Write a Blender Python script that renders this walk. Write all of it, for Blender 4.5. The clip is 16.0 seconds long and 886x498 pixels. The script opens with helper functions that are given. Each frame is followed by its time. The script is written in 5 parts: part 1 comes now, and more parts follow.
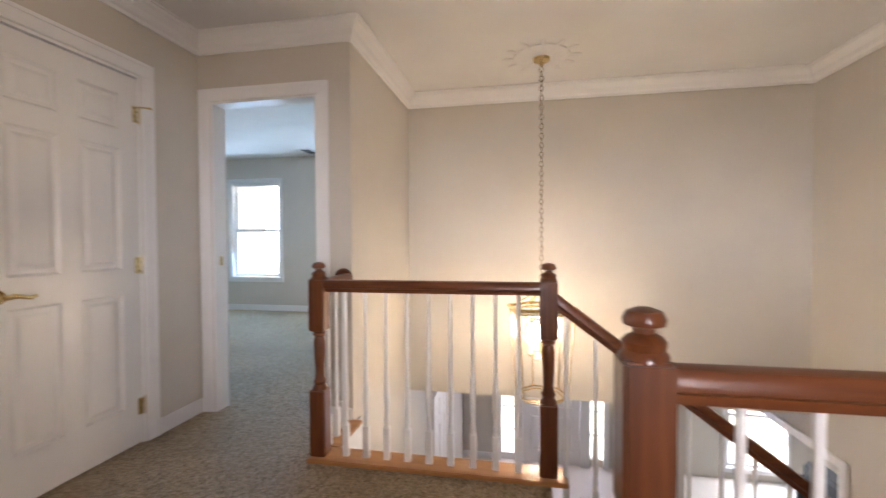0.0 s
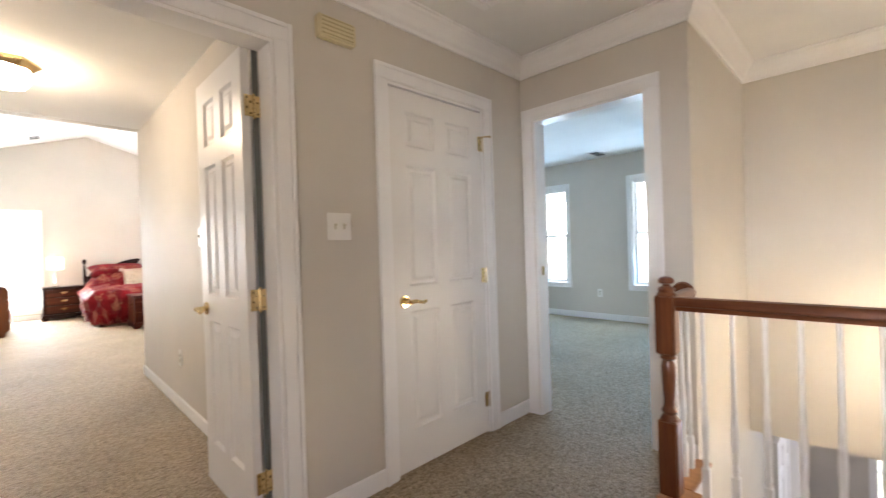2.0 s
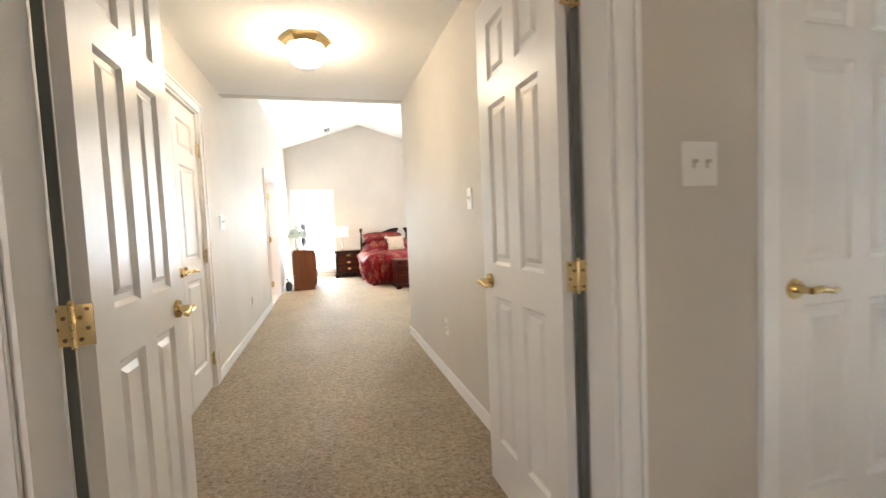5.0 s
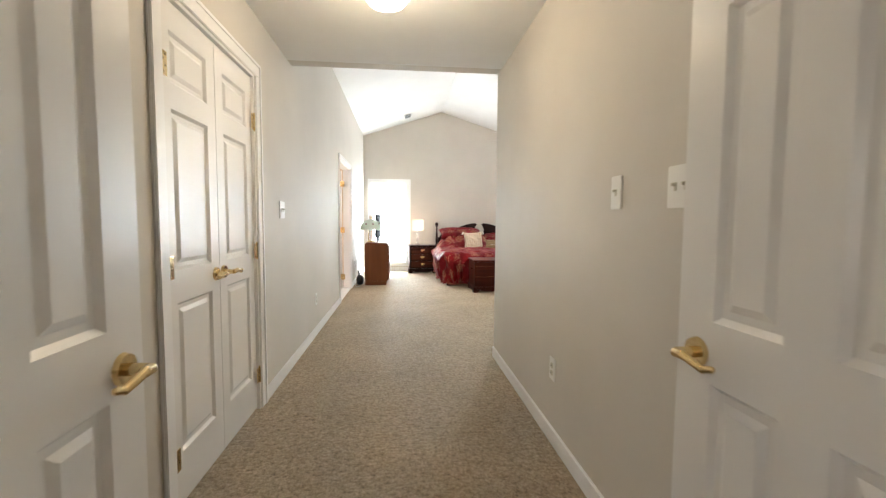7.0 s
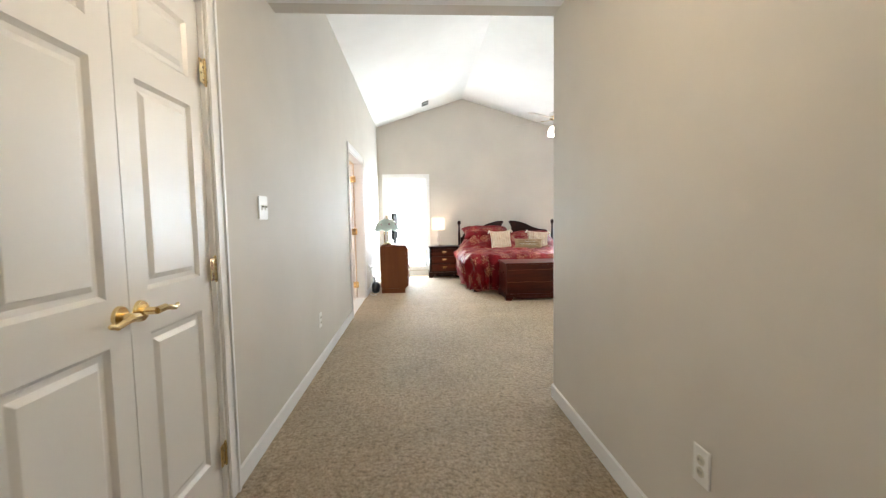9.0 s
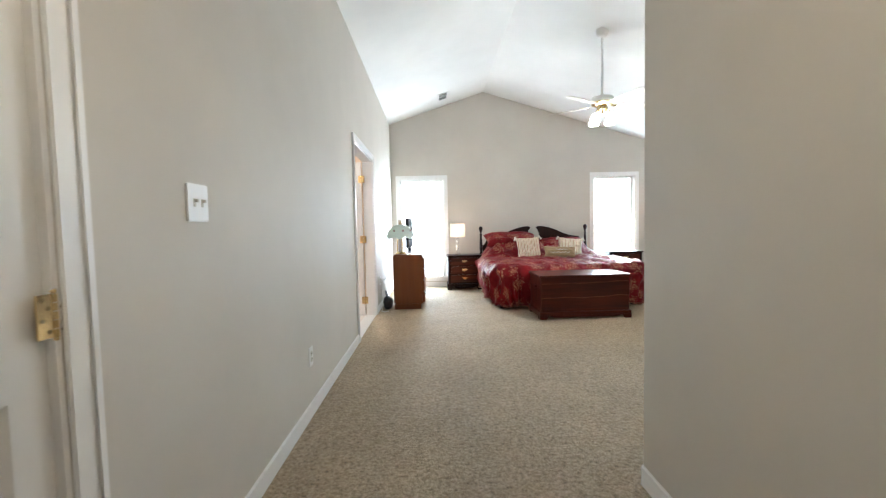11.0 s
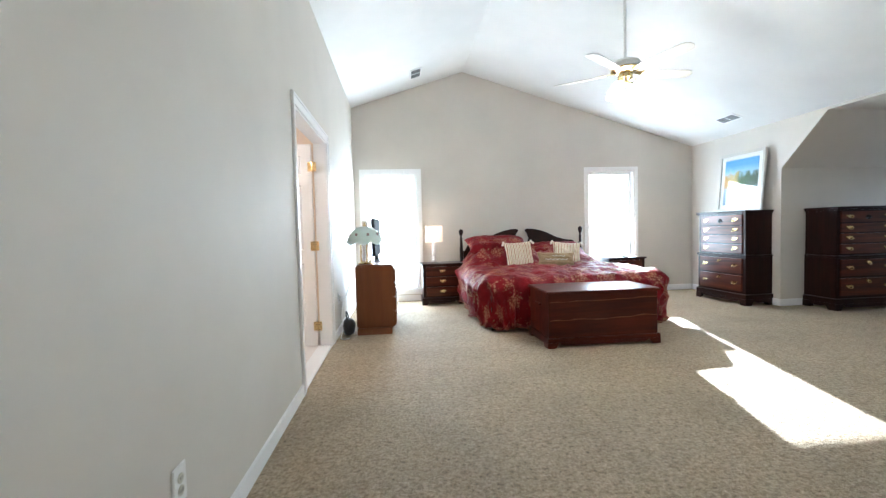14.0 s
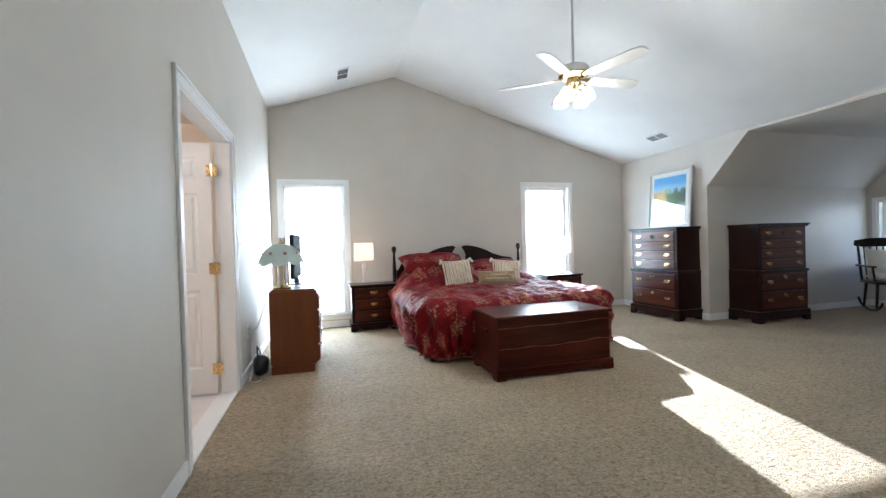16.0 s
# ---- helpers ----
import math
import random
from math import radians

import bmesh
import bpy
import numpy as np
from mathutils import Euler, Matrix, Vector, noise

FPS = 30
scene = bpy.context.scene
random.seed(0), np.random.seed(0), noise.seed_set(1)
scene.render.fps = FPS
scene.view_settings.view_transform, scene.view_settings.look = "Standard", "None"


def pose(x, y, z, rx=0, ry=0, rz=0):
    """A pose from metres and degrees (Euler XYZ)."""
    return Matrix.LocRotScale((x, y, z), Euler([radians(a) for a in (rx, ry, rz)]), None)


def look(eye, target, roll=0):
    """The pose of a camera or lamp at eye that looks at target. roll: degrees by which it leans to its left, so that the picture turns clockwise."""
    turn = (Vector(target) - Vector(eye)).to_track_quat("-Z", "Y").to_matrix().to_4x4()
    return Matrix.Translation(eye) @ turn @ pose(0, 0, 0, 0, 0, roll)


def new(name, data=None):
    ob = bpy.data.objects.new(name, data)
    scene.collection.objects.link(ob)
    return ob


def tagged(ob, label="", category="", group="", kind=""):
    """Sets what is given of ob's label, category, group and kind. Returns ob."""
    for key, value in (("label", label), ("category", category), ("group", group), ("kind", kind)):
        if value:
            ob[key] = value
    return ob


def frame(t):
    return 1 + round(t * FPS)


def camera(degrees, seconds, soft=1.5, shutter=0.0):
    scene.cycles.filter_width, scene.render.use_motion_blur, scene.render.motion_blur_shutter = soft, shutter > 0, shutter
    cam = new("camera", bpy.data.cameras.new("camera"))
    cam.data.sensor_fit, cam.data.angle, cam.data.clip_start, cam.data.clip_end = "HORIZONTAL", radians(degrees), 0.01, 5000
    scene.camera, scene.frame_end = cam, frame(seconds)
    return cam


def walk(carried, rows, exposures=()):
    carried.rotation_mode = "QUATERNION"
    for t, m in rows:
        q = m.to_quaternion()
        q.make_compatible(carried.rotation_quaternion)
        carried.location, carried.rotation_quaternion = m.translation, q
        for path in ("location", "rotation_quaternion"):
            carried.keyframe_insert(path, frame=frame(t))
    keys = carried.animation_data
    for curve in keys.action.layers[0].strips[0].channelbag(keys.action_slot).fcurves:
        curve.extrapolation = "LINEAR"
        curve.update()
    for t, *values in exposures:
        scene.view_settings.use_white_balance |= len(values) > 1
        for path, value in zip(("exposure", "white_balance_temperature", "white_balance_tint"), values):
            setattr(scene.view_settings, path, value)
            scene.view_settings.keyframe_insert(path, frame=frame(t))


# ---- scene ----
cam = camera(93.0, 16.0, 1.3, 0.5)
PATH = [
    (0, (0.945, -2.067, 1.122), (2.911, -1.7, 1.078), -0.3),
    (0.5, (0.927, -1.964, 1.157), (2.815, -1.303, 1.126), -0.6),
    (1, (0.906, -1.871, 1.172), (2.661, -0.913, 1.147), -1.1),
    (1.5, (0.891, -1.788, 1.176), (2.473, -0.565, 1.163), -1.7),
    (2, (0.881, -1.7, 1.179), (2.284, -0.275, 1.167), -1.8),
    (2.5, (0.859, -1.616, 1.177), (2.106, -0.053, 1.138), -1.8),
    (3, (0.834, -1.535, 1.166), (1.931, 0.135, 1.086), -2.0),
    (3.5, (0.837, -1.438, 1.151), (1.78, 0.322, 1.036), -2.4),
    (4, (0.859, -1.295, 1.142), (1.652, 0.537, 1.012), -2.8),
    (4.5, (0.866, -1.14, 1.136), (1.52, 0.745, 1.01), -2.9),
    (5, (0.867, -0.964, 1.144), (1.396, 0.962, 1.03), -2.5),
    (5.2, (0.893, -0.898, 1.154), (1.349, 1.046, 1.039), -2.3),
    (7.3, (0.874, -0.022, 1.181), (1.06, 1.965, 1.043), 0.5),
    (7.5, (0.859, 0.066, 1.176), (1.04, 2.053, 1.034), 0.5),
    (8, (0.848, 0.305, 1.156), (0.999, 2.294, 1.006), 0.3),
    (8.5, (0.834, 0.533, 1.159), (0.95, 2.524, 1.012), -0.3),
    (9, (0.817, 0.765, 1.174), (0.934, 2.757, 1.034), -1.0),
    (9.5, (0.804, 0.987, 1.161), (0.892, 2.981, 1.042), -1.5),
    (10, (0.807, 1.21, 1.15), (0.862, 3.207, 1.043), -1.7),
    (10.2, (0.807, 1.297, 1.155), (0.847, 3.294, 1.047), -1.4),
    (12.3, (0.715, 2.219, 1.148), (0.804, 4.214, 1.047), -1.3),
    (12.5, (0.711, 2.322, 1.144), (0.814, 4.317, 1.041), -1.4),
    (13, (0.688, 2.521, 1.134), (0.831, 4.512, 1.016), -1.5),
    (13.5, (0.695, 2.713, 1.129), (0.858, 4.703, 1.013), -1.5),
    (14, (0.705, 2.873, 1.133), (0.908, 4.861, 1.045), -1.5),
    (14.5, (0.694, 3.046, 1.14), (0.985, 5.024, 1.072), -1.5),
    (15, (0.686, 3.19, 1.149), (1.077, 5.15, 1.095), -1.4),
    (15.5, (0.696, 3.307, 1.148), (1.148, 5.255, 1.12), -1.5),
    (16, (0.72, 3.428, 1.147), (1.258, 5.354, 1.127), -1.7),
]
EXPOSURES = [(0, 3.35, 6550, 20), (1.5, 3.58, 6500, 17), (3, 3.6, 6190, 11), (5.2, 3.43, 6350, 10), (7.5, 2.93, 6210, 8), (8.5, 2.98, 6160, 8), (10, 2.8, 5900, 7), (12.5, 2.61, 5660, 5), (14, 2.72, 5540, 5), (15, 2.36, 5520, 5), (16, 2.25, 5530, 6)]
walk(cam, [(t, look(eye, target, roll)) for t, eye, target, roll in PATH], EXPOSURES)

# ---- world, sun, large lights ----
world = bpy.data.worlds.new("sky")
world.use_nodes = True
scene.world = world
wn = world.node_tree.nodes
wn.clear()
sky = wn.new("ShaderNodeTexSky")
sky.sky_type = "NISHITA"
sky.sun_disc = False
sky.sun_elevation = radians(21.0)
SUN_FROM = Vector((0.264, 1.0, 0.398)).normalized()
sky.sun_rotation = math.atan2(0.264, 1.0)
bg = wn.new("ShaderNodeBackground")
bg.inputs["Strength"].default_value = 0.08
wo = wn.new("ShaderNodeOutputWorld")
world.node_tree.links.new(sky.outputs[0], bg.inputs[0])
world.node_tree.links.new(bg.outputs[0], wo.inputs[0])

sun = new("sun", bpy.data.lights.new("sun", "SUN"))
sun.data.energy = 5.0
sun.data.angle = radians(0.5)
sun.data.color = (1.0, 0.985, 0.96)
sun.matrix_world = look(SUN_FROM * 30, (0, 0, 0))


LAMP = 0.119


def area_lamp(name, eye, target, w, h, energy, color):
    lamp = new(name, bpy.data.lights.new(name, "AREA"))
    lamp.data.shape = "RECTANGLE"
    lamp.data.size, lamp.data.size_y = w, h
    lamp.data.energy, lamp.data.color = energy * LAMP, color
    lamp.matrix_world = look(eye, target)
    return lamp


def point_lamp(name, place, energy, color, radius=0.04):
    lamp = new(name, bpy.data.lights.new(name, "POINT"))
    lamp.data.energy, lamp.data.color, lamp.data.shadow_soft_size = energy * LAMP, color, radius
    lamp.location = place
    return lamp


DAY = (0.82, 0.93, 1.0)
WARM = (1.0, 0.72, 0.42)
# daylight in the window openings, plus one added fill on the landing
area_lamp("daylight_bed_a", (0.585, 9.68, 1.13), (0.585, 5.0, 1.13), 0.8, 1.80, 84, DAY)
area_lamp("daylight_bed_b", (4.298, 9.68, 1.13), (4.298, 5.0, 1.13), 0.8, 1.80, 120, DAY)
area_lamp("daylight_alcove", (8.90, 7.36, 1.2), (5.0, 7.2, 1.0), 0.95, 1.0, 4, (0.16, 0.40, 1.0))
area_lamp("daylight_room_a", (7.02, 2.14, 1.3), (4.0, 2.0, 0.8), 0.8, 1.5, 23, (0.39, 0.68, 1.0))
area_lamp("daylight_room_b", (7.02, 0.263, 1.3), (4.0, 0.3, 0.8), 0.8, 1.5, 23, (0.39, 0.68, 1.0))
area_lamp("daylight_living", (8.25, -5.7, -1.7), (5.0, -5.5, -2.0), 0.8, 1.5, 34, DAY)
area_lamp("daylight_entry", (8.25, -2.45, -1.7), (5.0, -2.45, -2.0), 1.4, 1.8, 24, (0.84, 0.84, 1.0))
# warm fill added to brighten the landing walls, set in an unseen window
area_lamp("landing_fill", (-1.16, -2.8, 1.35), (2.0, -1.6, 1.0), 1.1, 1.35, 20, (1.0, 0.76, 0.62))
# lamps
point_lamp("lantern_light", (4.08, -2.21, 0.45), 19, (1.0, 0.77, 0.52), 0.10)
point_lamp("hall_light", (0.804, 2.026, 2.14), 11.5, (1.0, 0.74, 0.45), 0.06)
point_lamp("fan_light", (2.79, 6.57, 2.285), 70, (1.0, 0.96, 0.90), 0.10)
point_lamp("bedside_light", (1.235, 9.43, 1.10), 4.2, (1.0, 0.72, 0.5), 0.04)
point_lamp("bedside_light", (4.345, 9.43, 1.10), 4.2, (1.0, 0.72, 0.5), 0.04)
point_lamp("bath_light", (-1.3, 6.4, 2.1), 58, (1.0, 0.92, 0.88), 0.08)

# ---- materials ----


def nodes_of(name):
    m = bpy.data.materials.new(name)
    m.use_nodes = True
    nt = m.node_tree
    return m, nt, nt.nodes["Principled BSDF"]


def noise_node(nt, scale, detail=4.0, rough=0.6, stretch=(1, 1, 1), kind="Object"):
    tc = nt.nodes.new("ShaderNodeTexCoord")
    mp = nt.nodes.new("ShaderNodeMapping")
    mp.inputs["Scale"].default_value = stretch
    n = nt.nodes.new("ShaderNodeTexNoise")
    n.inputs["Scale"].default_value = scale
    n.inputs["Detail"].default_value = detail
    n.inputs["Roughness"].default_value = rough
    nt.links.new(tc.outputs[kind], mp.inputs[0])
    nt.links.new(mp.outputs[0], n.inputs["Vector"])
    return n


def ramp(nt, source, stops):
    r = nt.nodes.new("ShaderNodeValToRGB")
    el = r.color_ramp.elements
    while len(el) < len(stops):
        el.new(0.5)
    for e, (p, c) in zip(el, stops):
        e.position, e.color = p, (*c, 1)
    nt.links.new(source, r.inputs[0])
    return r


def bump_of(nt, bsdf, source, strength, distance):
    b = nt.nodes.new("ShaderNodeBump")
    b.inputs["Strength"].default_value = strength
    b.inputs["Distance"].default_value = distance
    nt.links.new(source, b.inputs["Height"])
    nt.links.new(b.outputs[0], bsdf.inputs["Normal"])
    return b


def mix(nt, a, b, fac):
    m = nt.nodes.new("ShaderNodeMix")
    m.data_type = "RGBA"
    nt.links.new(fac, m.inputs[0])
    for slot, v in ((6, a), (7, b)):
        if isinstance(v, tuple):
            m.inputs[slot].default_value = (*v, 1)
        else:
            nt.links.new(v, m.inputs[slot])
    return m.outputs[2]


def paint(name, color, rough=0.6, var=0.04, bump=0.08, scale=90):
    m, nt, b = nodes_of(name)
    big = noise_node(nt, 1.3, 3)
    lo = tuple(c * (1 - var) for c in color)
    hi = tuple(min(1, c * (1 + var)) for c in color)
    r = ramp(nt, big.outputs[0], [(0.3, lo), (0.7, hi)])
    nt.links.new(r.outputs[0], b.inputs["Base Color"])
    b.inputs["Roughness"].default_value = rough
    fine = noise_node(nt, scale, 3)
    bump_of(nt, b, fine.outputs[0], bump, 0.004)
    return m


def wood(name, dark, light, rough=0.3, scale=6.0, axis="z", coat=0.0):
    m, nt, b = nodes_of(name)
    st = {"x": (0.08, 1, 1), "y": (1, 0.08, 1), "z": (1, 1, 0.08)}[axis]
    grain = noise_node(nt, scale * 5, 6, 0.65, st)
    broad = noise_node(nt, scale * 0.5, 3, 0.5, st)
    r = ramp(nt, grain.outputs[0], [(0.36, dark), (0.64, light)])
    tone = ramp(nt, broad.outputs[0], [(0.3, tuple(c * 0.75 for c in dark)), (0.75, light)])
    mx = nt.nodes.new("ShaderNodeMix")
    mx.data_type = "RGBA"
    mx.inputs[0].default_value = 0.45
    nt.links.new(r.outputs[0], mx.inputs[6])
    nt.links.new(tone.outputs[0], mx.inputs[7])
    nt.links.new(mx.outputs[2], b.inputs["Base Color"])
    b.inputs["Roughness"].default_value = rough
    b.inputs["Specular IOR Level"].default_value = 0.32
    b.inputs["Coat Weight"].default_value = coat
    b.inputs["Coat Roughness"].default_value = 0.15
    bump_of(nt, b, grain.outputs[0], 0.12, 0.002)
    return m


def metal(name, color, rough):
    m, nt, b = nodes_of(name)
    n = noise_node(nt, 40, 3)
    r = ramp(nt, n.outputs[0], [(0.3, tuple(c * 0.85 for c in color)), (0.7, color)])
    nt.links.new(r.outputs[0], b.inputs["Base Color"])
    b.inputs["Metallic"].default_value = 1
    b.inputs["Roughness"].default_value = rough
    return m


def glow(name, color, strength):
    m, nt, b = nodes_of(name)
    b.inputs["Base Color"].default_value = (*color, 1)
    b.inputs["Emission Color"].default_value = (*color, 1)
    b.inputs["Emission Strength"].default_value = strength
    return m


def glass(name, rough=0.0, color=(1, 1, 1)):
    m, nt, b = nodes_of(name)
    b.inputs["Base Color"].default_value = (*color, 1)
    b.inputs["Transmission Weight"].default_value = 1
    b.inputs["Roughness"].default_value = rough
    b.inputs["IOR"].default_value = 1.45
    return m


def cloth(name, lo, hi, scale=300, rough=0.9, bump=0.3):
    m, nt, b = nodes_of(name)
    n = noise_node(nt, scale, 2)
    big = noise_node(nt, 5, 3)
    r = ramp(nt, n.outputs[0], [(0.3, lo), (0.7, hi)])
    nt.links.new(mix(nt, r.outputs[0], lo, big.outputs[0]), b.inputs["Base Color"])
    b.inputs["Roughness"].default_value = rough
    b.inputs["Sheen Weight"].default_value = 0.2
    bump_of(nt, b, n.outputs[0], bump, 0.002)
    return m


def carpet_material():
    """Cut-pile carpet: speckled tufts, flecks of shade between clumps, soft tread marks."""
    m, nt, b = nodes_of("carpet")
    tuft = noise_node(nt, 58, 6, 0.78)
    patch = noise_node(nt, 17, 5, 0.75)
    clump = noise_node(nt, 30, 3, 0.6, (1, 1.5, 1))
    tread = noise_node(nt, 1.6, 4, 0.6)
    r = ramp(nt, tuft.outputs[0], [(0.38, (0.090, 0.058, 0.031)), (0.46, (0.39, 0.295, 0.175)), (0.55, (0.55, 0.435, 0.28)), (0.68, (0.80, 0.675, 0.49))])
    p = ramp(nt, patch.outputs[0], [(0.36, (0.30, 0.22, 0.137)), (0.62, (0.585, 0.475, 0.34))])
    mx = nt.nodes.new("ShaderNodeMix")
    mx.data_type = "RGBA"
    mx.inputs[0].default_value = 0.40
    nt.links.new(r.outputs[0], mx.inputs[6])
    nt.links.new(p.outputs[0], mx.inputs[7])
    fleck = ramp(nt, clump.outputs[0], [(0.33, (0.56, 0.53, 0.49)), (0.44, (0.97, 0.97, 0.97)), (0.70, (1.12, 1.12, 1.12))])
    t = ramp(nt, tread.outputs[0], [(0.35, (0.84, 0.84, 0.84)), (0.65, (1.02, 1.02, 1.02))])
    col = mx.outputs[2]
    for layer in (fleck, t):
        mu = nt.nodes.new("ShaderNodeMix")
        mu.data_type, mu.blend_type = "RGBA", "MULTIPLY"
        mu.inputs[0].default_value = 1
        nt.links.new(col, mu.inputs[6])
        nt.links.new(layer.outputs[0], mu.inputs[7])
        col = mu.outputs[2]
    nt.links.new(col, b.inputs["Base Color"])
    b.inputs["Roughness"].default_value = 0.62
    b.inputs["Specular IOR Level"].default_value = 0.30
    b.inputs["Sheen Weight"].default_value = 0.12
    b.inputs["Sheen Roughness"].default_value = 0.38
    b.inputs["Sheen Tint"].default_value = (0.95, 0.84, 0.62, 1)
    ad = nt.nodes.new("ShaderNodeMath")
    ad.operation = "ADD"
    nt.links.new(clump.outputs[0], ad.inputs[0])
    nt.links.new(patch.outputs[0], ad.inputs[1])
    ad2 = nt.nodes.new("ShaderNodeMath")
    ad2.operation = "ADD"
    nt.links.new(ad.outputs[0], ad2.inputs[0])
    nt.links.new(tuft.outputs[0], ad2.inputs[1])
    bump_of(nt, b, ad2.outputs[0], 1.0, 0.016)
    return m


def damask_material():
    """Red satin with tan flower medallions."""
    m, nt, b = nodes_of("damask")
    tc = nt.nodes.new("ShaderNodeTexCoord")
    v = nt.nodes.new("ShaderNodeTexVoronoi")
    v.inputs["Scale"].default_value = 3.7
    v.inputs["Randomness"].default_value = 0.3
    nt.links.new(tc.outputs["UV"], v.inputs["Vector"])
    petal = nt.nodes.new("ShaderNodeTexNoise")
    petal.inputs["Scale"].default_value = 26
    petal.inputs["Detail"].default_value = 3
    nt.links.new(tc.outputs["UV"], petal.inputs["Vector"])
    a = nt.nodes.new("ShaderNodeMath")
    a.operation = "MULTIPLY_ADD"
    a.inputs[1].default_value = 0.85
    nt.links.new(petal.outputs[0], a.inputs[0])
    nt.links.new(v.outputs["Distance"], a.inputs[2])
    body = ramp(nt, a.outputs[0], [(0.75, (1, 1, 1)), (0.81, (0, 0, 0))])
    vein = nt.nodes.new("ShaderNodeTexVoronoi")
    vein.feature = "DISTANCE_TO_EDGE"
    vein.inputs["Scale"].default_value = 30
    nt.links.new(tc.outputs["UV"], vein.inputs["Vector"])
    lines = ramp(nt, vein.outputs["Distance"], [(0.03, (0, 0, 0)), (0.17, (1, 1, 1))])
    mu = nt.nodes.new("ShaderNodeMath")
    mu.operation = "MULTIPLY"
    nt.links.new(body.outputs[0], mu.inputs[0])
    nt.links.new(lines.outputs[0], mu.inputs[1])
    red = noise_node(nt, 6, 4, 0.6, kind="UV")
    rr = ramp(nt, red.outputs[0], [(0.3, (0.095, 0.0016, 0.005)), (0.7, (0.21, 0.005, 0.011))])
    nt.links.new(mix(nt, rr.outputs[0], (0.30, 0.135, 0.078), mu.outputs[0]), b.inputs["Base Color"])
    b.inputs["Roughness"].default_value = 0.55
    b.inputs["Specular IOR Level"].default_value = 0.16
    fine = noise_node(nt, 11, 5, 0.6, kind="UV")
    bump_of(nt, b, fine.outputs[0], 0.7, 0.04)
    return m


def stripe_material():
    m, nt, b = nodes_of("striped_cloth")
    tc = nt.nodes.new("ShaderNodeTexCoord")
    w = nt.nodes.new("ShaderNodeTexWave")
    w.inputs["Scale"].default_value = 7.0
    w.inputs["Distortion"].default_value = 0.2
    nt.links.new(tc.outputs["Object"], w.inputs["Vector"])
    r = ramp(nt, w.outputs[0], [(0.08, (0.42, 0.24, 0.14)), (0.22, (0.80, 0.74, 0.62)), (0.70, (0.78, 0.71, 0.58)), (0.85, (0.55, 0.46, 0.30))])
    nt.links.new(r.outputs[0], b.inputs["Base Color"])
    b.inputs["Roughness"].default_value = 0.85
    return m


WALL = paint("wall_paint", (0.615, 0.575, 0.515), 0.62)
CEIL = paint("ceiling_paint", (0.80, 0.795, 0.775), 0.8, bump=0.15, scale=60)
TRIM = paint("trim_paint", (0.86, 0.855, 0.85), 0.32, 0.02, 0.03)
DOOR = paint("door_paint", (0.80, 0.785, 0.765), 0.30, 0.02, 0.05, 200)
CARPET = carpet_material()
OAK = wood("stair_oak", (0.085, 0.022, 0.007), (0.20, 0.060, 0.019), 0.3, 7, "z", 0.4)
OAKY = wood("rail_oak", (0.085, 0.022, 0.007), (0.20, 0.060, 0.019), 0.3, 7, "y", 0.4)
OAK_PLATE = wood("plate_oak", (0.42, 0.19, 0.07), (0.62, 0.32, 0.13), 0.3, 7, "y", 0.3)
MAHOG_DARK = wood("mahogany_dark", (0.007, 0.002, 0.0015), (0.026, 0.006, 0.0035), 0.30, 5, "z", 0.0)
# same wood on drawer fronts, lightened for the reflected light they catch
MAHOG_LIT = wood("mahogany", (0.022, 0.0045, 0.0025), (0.125, 0.028, 0.010), 0.28, 5, "x", 0.0)
MAHOG_LIT.node_tree.nodes["Principled BSDF"].inputs["Specular IOR Level"].default_value = 0.29
MAHOG_DARK.node_tree.nodes["Principled BSDF"].inputs["Specular IOR Level"].default_value = 0.22
CEDAR = wood("cedar", (0.014, 0.0028, 0.0018), (0.125, 0.021, 0.009), 0.30, 2.2, "x", 0.0)
CEDAR.node_tree.nodes["Principled BSDF"].inputs["Specular IOR Level"].default_value = 0.13
MAPLE = wood("dresser_wood", (0.135, 0.040, 0.012), (0.185, 0.060, 0.019), 0.42, 3, "z", 0.05)
BRASS = metal("brass", (0.80, 0.62, 0.32), 0.18)
NICKEL = metal("nickel", (0.7, 0.68, 0.64), 0.2)
DARKMETAL = metal("worn_brass", (0.20, 0.14, 0.06), 0.4)
WHITE_PLASTIC = paint("white_plastic", (0.82, 0.81, 0.78), 0.35, 0.01, 0.0)
VENT = paint("vent_metal", (0.20, 0.20, 0.20), 0.5, 0.05, 0.0)
BLADE = paint("cream_blade", (0.62, 0.585, 0.53), 0.4, 0.03, 0.02)
BLACK = paint("black_plastic", (0.012, 0.012, 0.013), 0.3, 0.1, 0.0)
GREY = paint("grey_gap", (0.045, 0.052, 0.048), 0.7)
# dark tone for the shade in the entry door gaps
GAP_SHADE = paint("gap_shade_grey", (0.13, 0.14, 0.13), 0.7)
IVORY = paint("ivory_plastic", (0.58, 0.55, 0.46), 0.4, 0.02, 0.0)
PANE, nt, b = nodes_of("window_glass")
tp = nt.nodes.new("ShaderNodeBsdfTransparent")
gl_ = nt.nodes.new("ShaderNodeBsdfGlossy")
gl_.inputs["Roughness"].default_value = 0.02
ms = nt.nodes.new("ShaderNodeMixShader")
ms.inputs[0].default_value = 0.07
nt.links.new(tp.outputs[0], ms.inputs[1])
nt.links.new(gl_.outputs[0], ms.inputs[2])
nt.links.new(ms.outputs[0], nt.nodes["Material Output"].inputs[0])
DAMASK = damask_material()
STRIPE = stripe_material()
TAN = cloth("tan_cloth", (0.30, 0.21, 0.11), (0.42, 0.31, 0.18))
